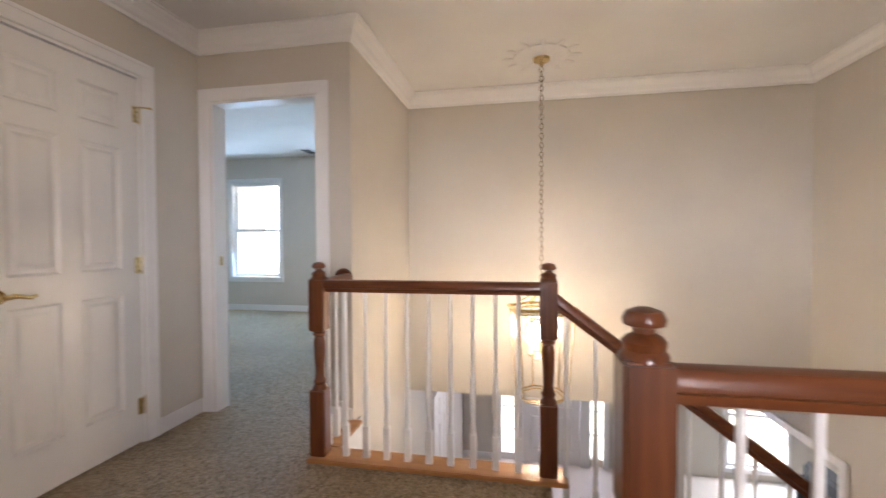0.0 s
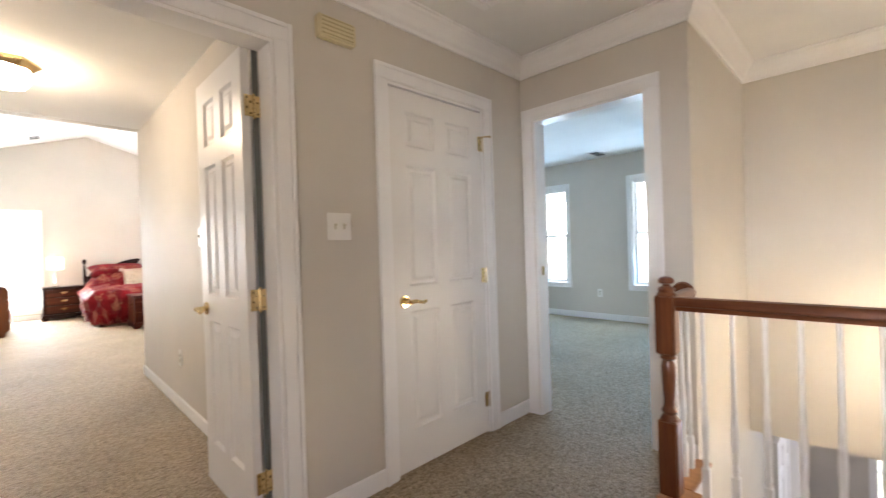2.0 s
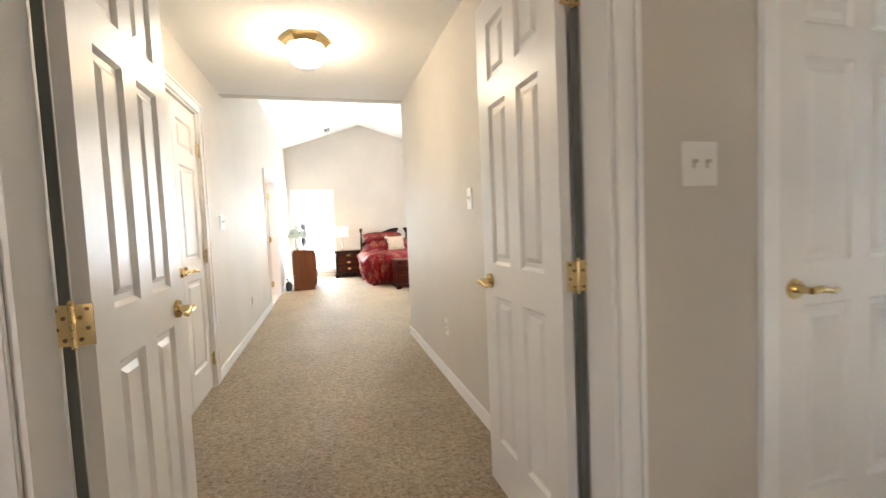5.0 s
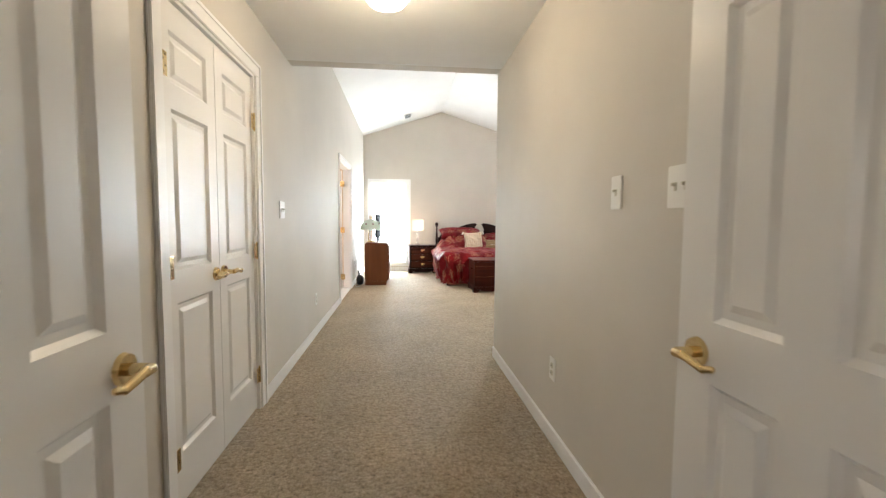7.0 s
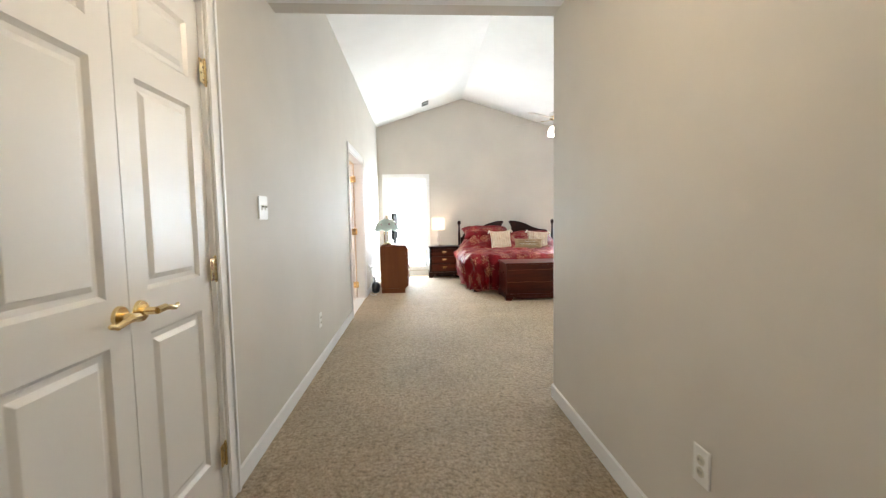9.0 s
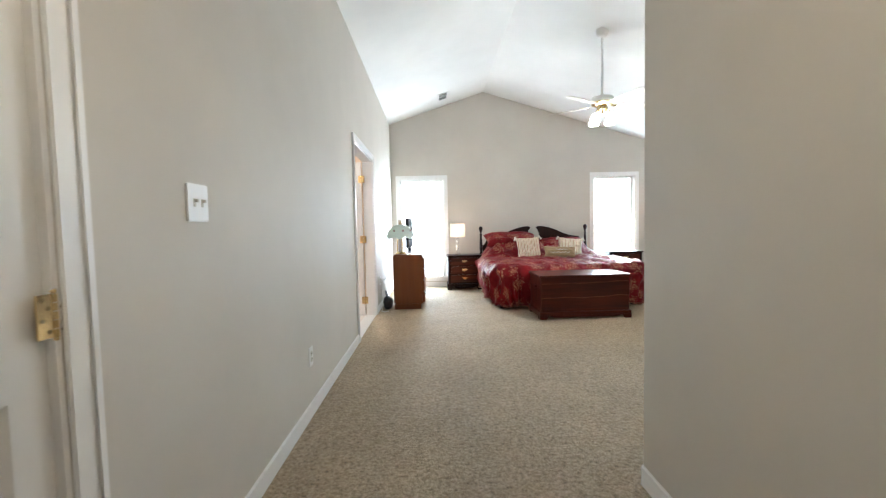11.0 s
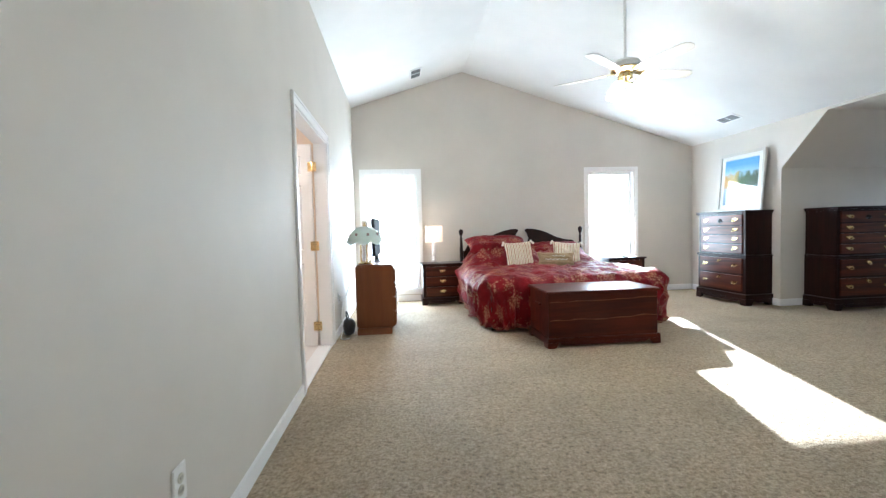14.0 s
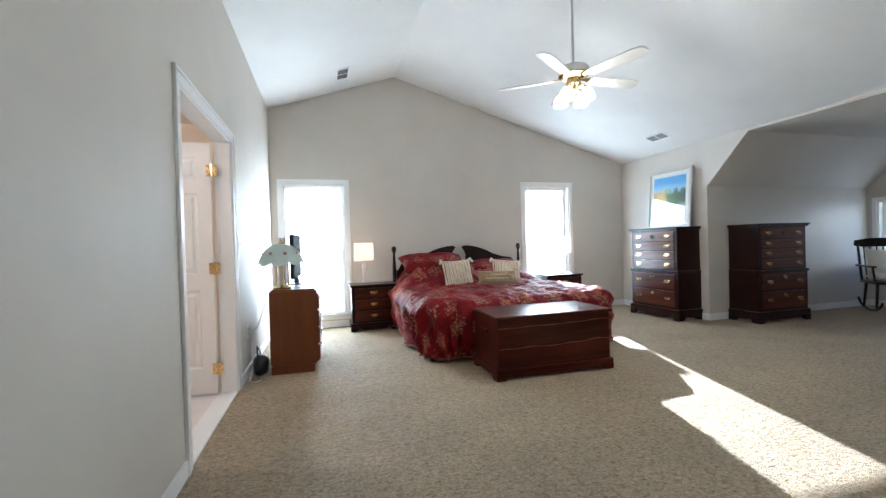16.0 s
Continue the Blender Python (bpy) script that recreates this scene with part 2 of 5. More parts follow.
CREAM = cloth("cream_cloth", (0.68, 0.64, 0.55), (0.82, 0.78, 0.70))
BULB = glow("bulb_glow", (1.0, 0.88, 0.66), 9)
SHADE_GLOW = cloth("lit_shade", (0.86, 0.74, 0.62), (0.90, 0.80, 0.69), 250, 0.9, 0.1)
nt, b = SHADE_GLOW.node_tree, SHADE_GLOW.node_tree.nodes["Principled BSDF"]
tl = nt.nodes.new("ShaderNodeBsdfTranslucent")
tl.inputs[0].default_value = (0.95, 0.84, 0.74, 1)
ms = nt.nodes.new("ShaderNodeMixShader")
ms.inputs[0].default_value = 0.25
nt.links.new(b.outputs[0], ms.inputs[1])
nt.links.new(tl.outputs[0], ms.inputs[2])
nt.links.new(ms.outputs[0], nt.nodes["Material Output"].inputs[0])
CRYSTAL = glass("crystal", 0.02, (0.95, 0.97, 0.97))
GLOBE = glow("lit_globe", (1.0, 0.92, 0.78), 1.8)
MILK = paint("milk_glass", (0.80, 0.84, 0.80), 0.25, 0.03, 0.0)
nt, b = MILK.node_tree, MILK.node_tree.nodes["Principled BSDF"]
tl = nt.nodes.new("ShaderNodeBsdfTranslucent")
tl.inputs[0].default_value = (0.82, 0.90, 0.86, 1)
ms = nt.nodes.new("ShaderNodeMixShader")
ms.inputs[0].default_value = 0.55
nt.links.new(b.outputs[0], ms.inputs[1])
nt.links.new(tl.outputs[0], ms.inputs[2])
nt.links.new(ms.outputs[0], nt.nodes["Material Output"].inputs[0])
TILE = paint("bath_tile", (0.80, 0.74, 0.70), 0.3, 0.06)
GRASS = paint("lawn", (0.36, 0.36, 0.27), 0.95, 0.2, 0.3, 3)
SHEER, nt, b = nodes_of("sheer_curtain")
tl = nt.nodes.new("ShaderNodeBsdfTranslucent")
tl.inputs[0].default_value = (0.9, 0.9, 0.88, 1)
tp = nt.nodes.new("ShaderNodeBsdfTransparent")
ms = nt.nodes.new("ShaderNodeMixShader")
ms.inputs[0].default_value = 0.97
nt.links.new(tp.outputs[0], ms.inputs[1])
nt.links.new(tl.outputs[0], ms.inputs[2])
nt.links.new(ms.outputs[0], nt.nodes["Material Output"].inputs[0])

# ---- builders ----


def box(bm, x0, x1, y0, y1, z0, z1):
    m = Matrix.LocRotScale(((x0 + x1) / 2, (y0 + y1) / 2, (z0 + z1) / 2), None, (abs(x1 - x0), abs(y1 - y0), abs(z1 - z0)))
    return bmesh.ops.create_cube(bm, size=1, matrix=m)["verts"]


def bevel(bm, width, segments=2):
    bmesh.ops.bevel(bm, geom=list(bm.edges), offset=width, segments=segments, affect="EDGES", clamp_overlap=True)


def rod(bm, a, b, r0, r1=None, n=10):
    a, b = Vector(a), Vector(b)
    d = b - a
    m = Matrix.Translation((a + b) / 2) @ d.to_track_quat("Z", "Y").to_matrix().to_4x4()
    bmesh.ops.create_cone(bm, cap_ends=True, segments=n, radius1=r0, radius2=r0 if r1 is None else r1, depth=d.length, matrix=m)


def lathe(bm, profile, n=16, place=(0, 0, 0)):
    """A turned shape from (radius, height) pairs."""
    rings = []
    for r, z in profile:
        rings.append([bm.verts.new((place[0] + max(r, 1e-4) * math.cos(2 * math.pi * i / n), place[1] + max(r, 1e-4) * math.sin(2 * math.pi * i / n), place[2] + z)) for i in range(n)])
    for lo, hi in zip(rings, rings[1:]):
        for i in range(n):
            bm.faces.new((lo[i], lo[(i + 1) % n], hi[(i + 1) % n], hi[i]))
    bm.faces.new(rings[0][::-1])
    bm.faces.new(rings[-1])


def ball(bm, c, r, n=12, squash=(1, 1, 1)):
    bmesh.ops.create_uvsphere(bm, u_segments=n, v_segments=n // 2 + 2, radius=r, matrix=Matrix.LocRotScale(c, None, squash))


def tube(bm, points, r, n=8):
    for a, b in zip(points, points[1:]):
        rod(bm, a, b, r, n=n)
    for p in points[1:-1]:
        ball(bm, p, r, 8)


def prism(bm, outline, lo, hi, axis="y"):
    """A solid from an outline in the two other axes."""
    def at(p, q, d):
        return {"x": (d, p, q), "y": (p, d, q), "z": (p, q, d)}[axis]
    a = [bm.verts.new(at(p, q, lo)) for p, q in outline]
    b = [bm.verts.new(at(p, q, hi)) for p, q in outline]
    n = len(a)
    bm.faces.new(a)
    bm.faces.new(b[::-1])
    for i in range(n):
        bm.faces.new((a[i], b[i], b[(i + 1) % n], a[(i + 1) % n]))
    bmesh.ops.recalc_face_normals(bm, faces=bm.faces[:])


def part(name, bm, material, parent=None, label="", smooth=False, place=None):
    me = bpy.data.meshes.new(name)
    bm.to_mesh(me)
    bm.free()
    me.materials.append(material)
    if smooth:
        for p in me.polygons:
            p.use_smooth = True
        me.set_sharp_from_angle(angle=radians(40))
    ob = new(name, me)
    if parent is not None:
        ob.parent = parent
    if place is not None:
        ob.matrix_basis = place
    if label:
        ob["label"] = label
    return ob


def thing(name, m, label, category, group="", kind=""):
    ob = new(name)
    ob.empty_display_size = 0.1
    ob.matrix_basis = m
    return tagged(ob, label, category, group, kind)


def shell(name, boxes, material, label="", category=""):
    bm = bmesh.new()
    for b in boxes:
        box(bm, *b)
    bmesh.ops.remove_doubles(bm, verts=bm.verts[:], dist=0.0002)
    return tagged(part(name, bm, material), label, category, kind="structure")


def wall_boxes(axis, lo, hi, a0, a1, z0, z1, holes):
    """Boxes of a wall along x or y with openings (a, b, bottom, top)."""
    cuts = sorted({a0, a1, *[h[0] for h in holes], *[h[1] for h in holes]})
    out = []
    for p, q in zip(cuts, cuts[1:]):
        spans = [(z0, z1)]
        for ha, hb, hz0, hz1 in holes:
            if ha <= p + 1e-6 and hb >= q - 1e-6:
                spans = [s for lo_, hi_ in spans for s in ((lo_, min(hi_, hz0)), (max(lo_, hz1), hi_)) if s[1] - s[0] > 1e-4]
        for s in spans:
            out.append((p, q, lo, hi, *s) if axis == "x" else (lo, hi, p, q, *s))
    return out


def wall(name, axis, lo, hi, a0, a1, z0, z1, holes=(), label="painted wall", material=None):
    return shell(name, wall_boxes(axis, lo, hi, a0, a1, z0, z1, list(holes)), material or WALL, label, "wall")


# ---- structure ----
H = 2.44
PALE = "pale greige painted plaster wall"
wall("wall_landing", "x", 0.0, 0.12, -1.32, 3.36, 0, H, [(0.285, 1.615, 0, 2.05), (2.186, 2.936, 0, 2.03)], PALE)
wall("wall_hall_left", "y", -0.12, 0.0, 0.12, 9.72, 0, 3.2, [(1.515, 2.515, 0, 2.04), (5.92, 7.185, 0, 2.035)], PALE)
wall("wall_hall_right", "y", 1.68, 1.80, 0.12, 3.28, 0, H, [], PALE)
wall("wall_bedroom_back", "x", 3.28, 3.40, 1.68, 9.07, 0, 3.7, [], PALE)
wall("wall_hall_header", "x", 3.28, 3.40, 0.0, 1.68, 2.41, 3.75, [], PALE)
wall("wall_bedroom_far", "x", 9.72, 9.84, -0.12, 5.89, 0, 3.79, [(0.15, 1.017, 0.17, 2.075), (3.88, 4.715, 0.17, 2.075)], PALE)
wall("wall_bedroom_right", "y", 5.77, 5.89, 8.0, 9.72, 0, 2.6, [], PALE)
wall("wall_bedroom_right_near", "y", 5.77, 5.89, 3.40, 4.40, 0, 2.6, [], PALE)
wall("wall_alcove_far", "x", 8.0, 8.12, 5.89, 9.07, 0, 2.6, [], PALE)
wall("wall_alcove_near", "x", 4.28, 4.40, 5.89, 9.07, 0, 2.6, [], PALE)
wall("wall_alcove_end", "y", 8.95, 9.07, 4.40, 8.0, 0, 2.6, [(6.85, 7.88, 0.62, 1.62)], PALE)
wall("wall_room_door", "y", 3.36, 3.48, -1.05, 0.12, 0, H, [(-0.832, -0.09, 0, 2.02)], PALE)
wall("wall_room_closet", "y", 3.36, 3.48, 0.12, 3.28, 0, H, [], PALE)
wall("wall_room_front", "y", 7.05, 7.17, -1.05, 3.28, 0, H, [(1.71, 2.57, 0.52, 2.057), (-0.167, 0.693, 0.52, 2.057)], PALE)
wall("wall_foyer_left", "x", -1.05, -0.93, 3.48, 7.17, -0.25, H, [], PALE)
wall("wall_foyer_front", "y", 4.70, 4.82, -4.42, -1.05, -0.27, H, [], PALE)
wall("wall_foyer_right", "x", -4.42, -4.3, 2.98, 4.70, -2.72, H, [(4.37, 4.70, -2.72, -0.52)], PALE)
wall("wall_stair_side", "y", 2.98, 3.10, -6.0, -4.42, -2.72, H, [], PALE)
wall("wall_landing_back", "x", -6.12, -6.0, -1.32, 3.10, -2.72, H, [], PALE)
wall("wall_landing_side", "y", -1.32, -1.20, -6.0, 0.0, 0, H, [(-3.4, -2.2, 0.6, 2.05)], PALE)
wall("wall_lower_left", "x", -1.05, -0.93, 1.62, 8.42, -2.72, -0.25, [], PALE)
wall("wall_lower_right", "x", -4.42, -4.3, 4.70, 8.30, -2.72, -0.27, [(4.70, 7.6, -2.72, -0.52)], PALE)
wall("wall_lower_stair", "y", 1.62, 1.74, -6.0, -1.05, -2.72, -0.25, [], PALE)
wall("wall_lower_front", "y", 8.30, 8.42, -8.2, -1.05, -2.72, 0, [(-6.12, -5.28, -2.55, -0.85), (-3.41, -3.19, -2.6, -0.7), (-1.94, -1.72, -2.6, -0.7)], PALE)
wall("wall_living_far", "x", -8.32, -8.2, 2.98, 8.42, -2.72, 0, [], PALE)
wall("wall_living_side", "y", 2.98, 3.10, -8.2, -6.12, -2.72, 0, [], PALE)

shell("floor_upper", [(-0.12, 9.07, 0.06, 9.84, -0.2, 0)], CARPET, "beige cut-pile carpet", "carpet")
shell("floor_landing", [(-1.32, 1.74, -6.12, 0.06, -0.25, 0), (1.74, 2.96, -2.2, 0.06, -0.25, 0), (2.96, 3.42, -1.05, 0.06, -0.25, 0)], CARPET, "beige cut-pile carpet", "carpet")
shell("floor_room", [(3.42, 7.17, -0.93, 0.06, -0.25, 0)], CARPET, "beige cut-pile carpet", "carpet")
shell("floor_lower", [(1.55, 8.42, -8.32, -0.93, -2.9, -2.72)], TILE, "pale tiled entry floor", "floor")
shell("floor_bath", [(-2.6, -0.12, 5.4, 8.2, -0.2, 0.002)], TILE, "pale stone bathroom floor", "floor")
shell("ceiling_landing", [(-1.32, 4.82, -6.12, 0.12, H, H + 0.1), (3.36, 7.17, -1.05, 3.4, H + 0.001, H + 0.1)], CEIL, "white painted ceiling", "ceiling")
shell("ceiling_hall", [(0.0, 1.68, 0.12, 3.28, 2.41, 2.5)], CEIL, "white painted hall ceiling", "ceiling")
shell("ceiling_lower", [(4.82, 8.42, -4.3, -1.05, -0.27, -0.05), (2.98, 8.42, -8.32, -4.42, -0.22, -0.02)], CEIL, "white painted ceiling", "ceiling")
bm = bmesh.new()
prism(bm, [(-0.12, 3.066), (1.787, 3.685), (5.77, 2.47), (5.77, 2.62), (1.787, 3.84), (-0.12, 3.22)], 3.28, 9.84)
tagged(part("ceiling_vault", bm, CEIL), "white vaulted bedroom ceiling", "ceiling", kind="structure")
bm = bmesh.new()
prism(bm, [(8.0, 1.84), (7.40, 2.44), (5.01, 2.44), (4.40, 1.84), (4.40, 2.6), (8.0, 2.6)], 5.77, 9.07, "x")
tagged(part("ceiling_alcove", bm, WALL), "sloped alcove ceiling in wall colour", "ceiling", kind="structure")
shell("wall_bath", [(-2.72, -2.6, 5.4, 8.2, 0, 2.44), (-2.6, -0.12, 5.28, 5.4, 0, 2.44), (-2.6, -0.12, 8.2, 8.32, 0, 2.44), (-2.6, -0.12, 5.4, 8.2, 2.44, 2.5)], paint("bath_paint", (0.78, 0.64, 0.50)), "peach painted bathroom wall", "wall")
# unseen planes added behind the closed closets to stop light leaks
shell("closet_light_stop", [(-0.8, -0.7, 1.3, 2.7, 0, 2.44), (2.0, 3.2, 0.7, 0.8, 0, 2.44)], WALL, PALE, "wall")
# ground tone raised so the view out of the windows stays bright
shell("ground", [(-400, 400, -400, 400, -3.4, -3.2)], GRASS, "ground around the house, made pale to keep the windows bright", "lawn")
# glowing sheets added outdoors to stand for the overbright view
BACKDROP_GLOW = glow("backdrop_glow", (0.90, 0.96, 1.0), 2.4)
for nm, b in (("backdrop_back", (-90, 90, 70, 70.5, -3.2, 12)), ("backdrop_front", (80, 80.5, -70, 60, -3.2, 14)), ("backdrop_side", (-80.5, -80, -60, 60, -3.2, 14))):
    shell(nm, [b], BACKDROP_GLOW, "glowing backdrop sheet that whitens the windows", "backdrop")


# ---- trim ----


def run(name, boxes, label="white painted baseboard", category="trim", width=0.006):
    bm = bmesh.new()
    for b in boxes:
        box(bm, *b)
    bevel(bm, width, 2)
    return tagged(part(name, bm, TRIM), label, category, kind="structure")


T, BH = 0.014, 0.095
run("baseboard_landing", [(1.693, 2.108, -T, 0, 0, BH), (3.014, 3.36, -T, 0, 0, BH), (-1.2, 0.207, -T, 0, 0, BH)])
run("baseboard_room_door", [(3.36 - T, 3.36, -1.05, -0.912, 0, BH)])
run("baseboard_hall_left", [(0, T, 0.12, 1.435, 0, BH), (0, T, 2.595, 5.84, 0, BH), (0, T, 7.265, 9.72, 0, BH)])
run("baseboard_hall_right", [(1.68 - T, 1.68, 0.12, 3.40, 0, BH)])
run("baseboard_corner", [(1.68, 5.77, 3.40, 3.40 + T, 0, BH)])
run("baseboard_bed_far", [(T, 5.77, 9.72 - T, 9.72, 0, BH)])
run("baseboard_bed_right", [(5.77 - T, 5.77, 8.0, 9.72 - T, 0, BH)])
run("baseboard_alcove", [(5.77 - T, 8.95, 8.0 - T, 8.0, 0, BH)])
run("baseboard_alcove_end", [(8.95 - T, 8.95, 4.4, 8.0 - T, 0, BH)])
run("baseboard_room_front", [(7.05 - T, 7.05, -0.93, 3.28, 0, BH)])
run("baseboard_room_closet", [(3.48, 3.48 + T, 0.0, 3.28, 0, BH)])
run("stair_fascia", [(2.96, 2.975, -2.2, -1.05, -0.27, -0.004), (2.98, 3.48, -1.062, -1.05, -0.27, -0.004)], "white painted fascia under the landing edge")
run("baseboard_lower", [(3.3, 8.3, -1.05 - T, -1.05, -2.72, -2.62)])
run("baseboard_lower_front", [(8.3 - T, 8.3, -1.6, -1.05, -2.72, -2.62)])
run("baseboard_foyer_right", [(3.10, 4.30, -4.3, -4.3 + T, -2.72, -2.62)])


def crown(name, a, b, inward, m0=0, m1=0):
    """A moulded crown from a to b under the ceiling; inward points into the room."""
    a, b, n = Vector(a), Vector(b), Vector(inward)
    prof = [(0, 0), (0, -0.120), (0.012, -0.120), (0.016, -0.102), (0.030, -0.088), (0.040, -0.06), (0.062, -0.032), (0.074, -0.022), (0.078, -0.010), (0.090, -0.008), (0.090, 0)]
    bm = bmesh.new()
    ends = []
    d = (b - a).normalized()
    for p, s in ((a, m0), (b, m1)):
        ends.append([bm.verts.new(p + n * u + d * (s * u) + Vector((0, 0, v))) for u, v in prof])
    k = len(prof)
    for i in range(k):
        bm.faces.new((ends[0][i], ends[1][i], ends[1][(i + 1) % k], ends[0][(i + 1) % k]))
    bm.faces.new(ends[0])
    bm.faces.new(ends[1][::-1])
    bmesh.ops.recalc_face_normals(bm, faces=bm.faces[:])
    return tagged(part(name, bm, TRIM), "white moulded crown under the ceiling", "trim", kind="structure")


Z = H - 0.001
crown("crown_landing", (-1.2, 0, Z), (3.36, 0, Z), (0, -1, 0))
crown("crown_room_door", (3.36, 0.0, Z), (3.36, -1.05, Z), (-1, 0, 0), 0, 1)
crown("crown_foyer_left", (3.36, -1.05, Z), (4.70, -1.05, Z), (0, -1, 0), -1, 0)
crown("crown_foyer_front", (4.70, -1.05, Z), (4.70, -4.3, Z), (-1, 0, 0))
crown("crown_foyer_right", (2.98, -4.3, Z), (4.70, -4.3, Z), (0, 1, 0))

# attic hatch in the landing ceiling
hatch = thing("attic_hatch", pose(2.12, -0.77, H), "white attic hatch panel in a moulded frame", "hatch", kind="structure")
bm = bmesh.new()
for b in ((-0.52, 0.52, -0.49, -0.43, -0.022, 0), (-0.52, 0.52, 0.43, 0.49, -0.022, 0), (-0.52, -0.46, -0.43, 0.43, -0.022, 0), (0.46, 0.52, -0.43, 0.43, -0.022, 0)):
    box(bm, *b)
bevel(bm, 0.008)
part("hatch_frame", bm, TRIM, hatch)
bm = bmesh.new()
box(bm, -0.455, 0.455, -0.425, 0.425, -0.010, -0.002)
part("hatch_panel", bm, CEIL, hatch)

# ---- doors ----


def six_panel_leaf(name, w, h, parent, material=DOOR):
    """A moulded six-panel leaf from x = 0 to w, front at -y."""
    t = 0.035
    st = 0.105 if w > 0.55 else 0.085
    mid = 0.09 if w > 0.55 else 0.0
    cols = [(st, w / 2 - mid / 2), (w / 2 + mid / 2, w - st)] if mid else [(st, w - st)]
    rows_ = [(0.21, 0.83), (0.962, 1.60), (1.70, h - 0.11)]
    bm = bmesh.new()
    box(bm, 0, st, -t / 2, t / 2, 0, h)
    box(bm, w - st, w, -t / 2, t / 2, 0, h)
    zs = [0, 0.21, 0.83, 0.962, 1.60, 1.70, h - 0.11, h]
    for i in range(0, 8, 2):
        box(bm, st, w - st, -t / 2, t / 2, zs[i], zs[i + 1])
    if mid:
        for z0, z1 in rows_:
            box(bm, w / 2 - mid / 2, w / 2 + mid / 2, -t / 2, t / 2, z0, z1)
    leaf = part(name, bm, material, parent)
    for x0, x1 in cols:
        for z0, z1 in rows_:
            bm = bmesh.new()
            for s in (-1, 1):
                rings = []
                for inset, depth in ((0, t / 2 - 0.0005), (0.012, t / 2 - 0.012), (0.028, t / 2 - 0.012), (0.045, t / 2 - 0.003)):
                    rings.append([bm.verts.new((x, s * depth, z)) for x, z in ((x0 + inset, z0 + inset), (x1 - inset, z0 + inset), (x1 - inset, z1 - inset), (x0 + inset, z1 - inset))])
                for lo, hi in zip(rings, rings[1:]):
                    for i in range(4):
                        bm.faces.new((lo[i], lo[(i + 1) % 4], hi[(i + 1) % 4], hi[i]))
                bm.faces.new(rings[-1])
            bmesh.ops.recalc_face_normals(bm, faces=bm.faces[:])
            part("panel", bm, material, leaf)
    return leaf


def lever(parent, x, z, toward, side, label="polished brass lever handle"):
    """A lever on the face side (-1: -y, 1: +y) of a leaf whose lever points toward +x or -x."""
    y = side * 0.0175
    bm = bmesh.new()
    rod(bm, (x, y, z), (x, y + side * 0.010, z), 0.033, 0.030, 20)
    rod(bm, (x, y + side * 0.010, z), (x, y + side * 0.050, z), 0.013, 0.011, 12)
    pts = [(x, y + side * 0.050, z), (x + toward * 0.03, y + side * 0.056, z + 0.004), (x + toward * 0.06, y + side * 0.056, z - 0.002), (x + toward * 0.085, y + side * 0.054, z - 0.008), (x + toward * 0.105, y + side * 0.052, z - 0.002)]
    for (p, q), r in zip(zip(pts, pts[1:]), (0.012, 0.010, 0.009, 0.0075)):
        rod(bm, p, q, r, r * 0.9, 10)
        ball(bm, q, r * 0.95, 10)
    return part("handle", bm, BRASS, parent, label, True)


def hinge(parent, x, y, z, flat):
    """A butt hinge: knuckle on z, leaves spread along flat."""
    f = Vector(flat)
    n = f.cross(Vector((0, 0, 1)))
    bm = bmesh.new()
    for k in range(5):
        rod(bm, (x, y, z - 0.045 + k * 0.018), (x, y, z - 0.0285 + k * 0.018), 0.0065, n=10)
    ball(bm, (x, y, z + 0.049), 0.006, 8)
    ball(bm, (x, y, z - 0.049), 0.006, 8)
    for s in (-1, 1):
        c = Vector((x, y, z)) + f * (s * 0.022)
        m = Matrix.Translation(c) @ Matrix((f, n, (0, 0, 1))).transposed().to_4x4() @ Matrix.Diagonal((0.036, 0.003, 0.09, 1))
        bmesh.ops.create_cube(bm, size=1, matrix=m)
    plate = part("hinge", bm, BRASS, parent, "polished brass hinge")
    for s in (-1, 1):
        for k, dz in enumerate((-0.032, -0.008, 0.016, 0.034)):
            sm = bmesh.new()
            c = Vector((x, y, z + dz)) + f * (s * (0.022 + 0.007 * (1 if k % 2 else -1)))
            rod(sm, c - n * 0.0026, c + n * 0.0026, 0.0048, n=8)
            part("screw", sm, DARKMETAL, plate, "dark slotted screw")
    return plate


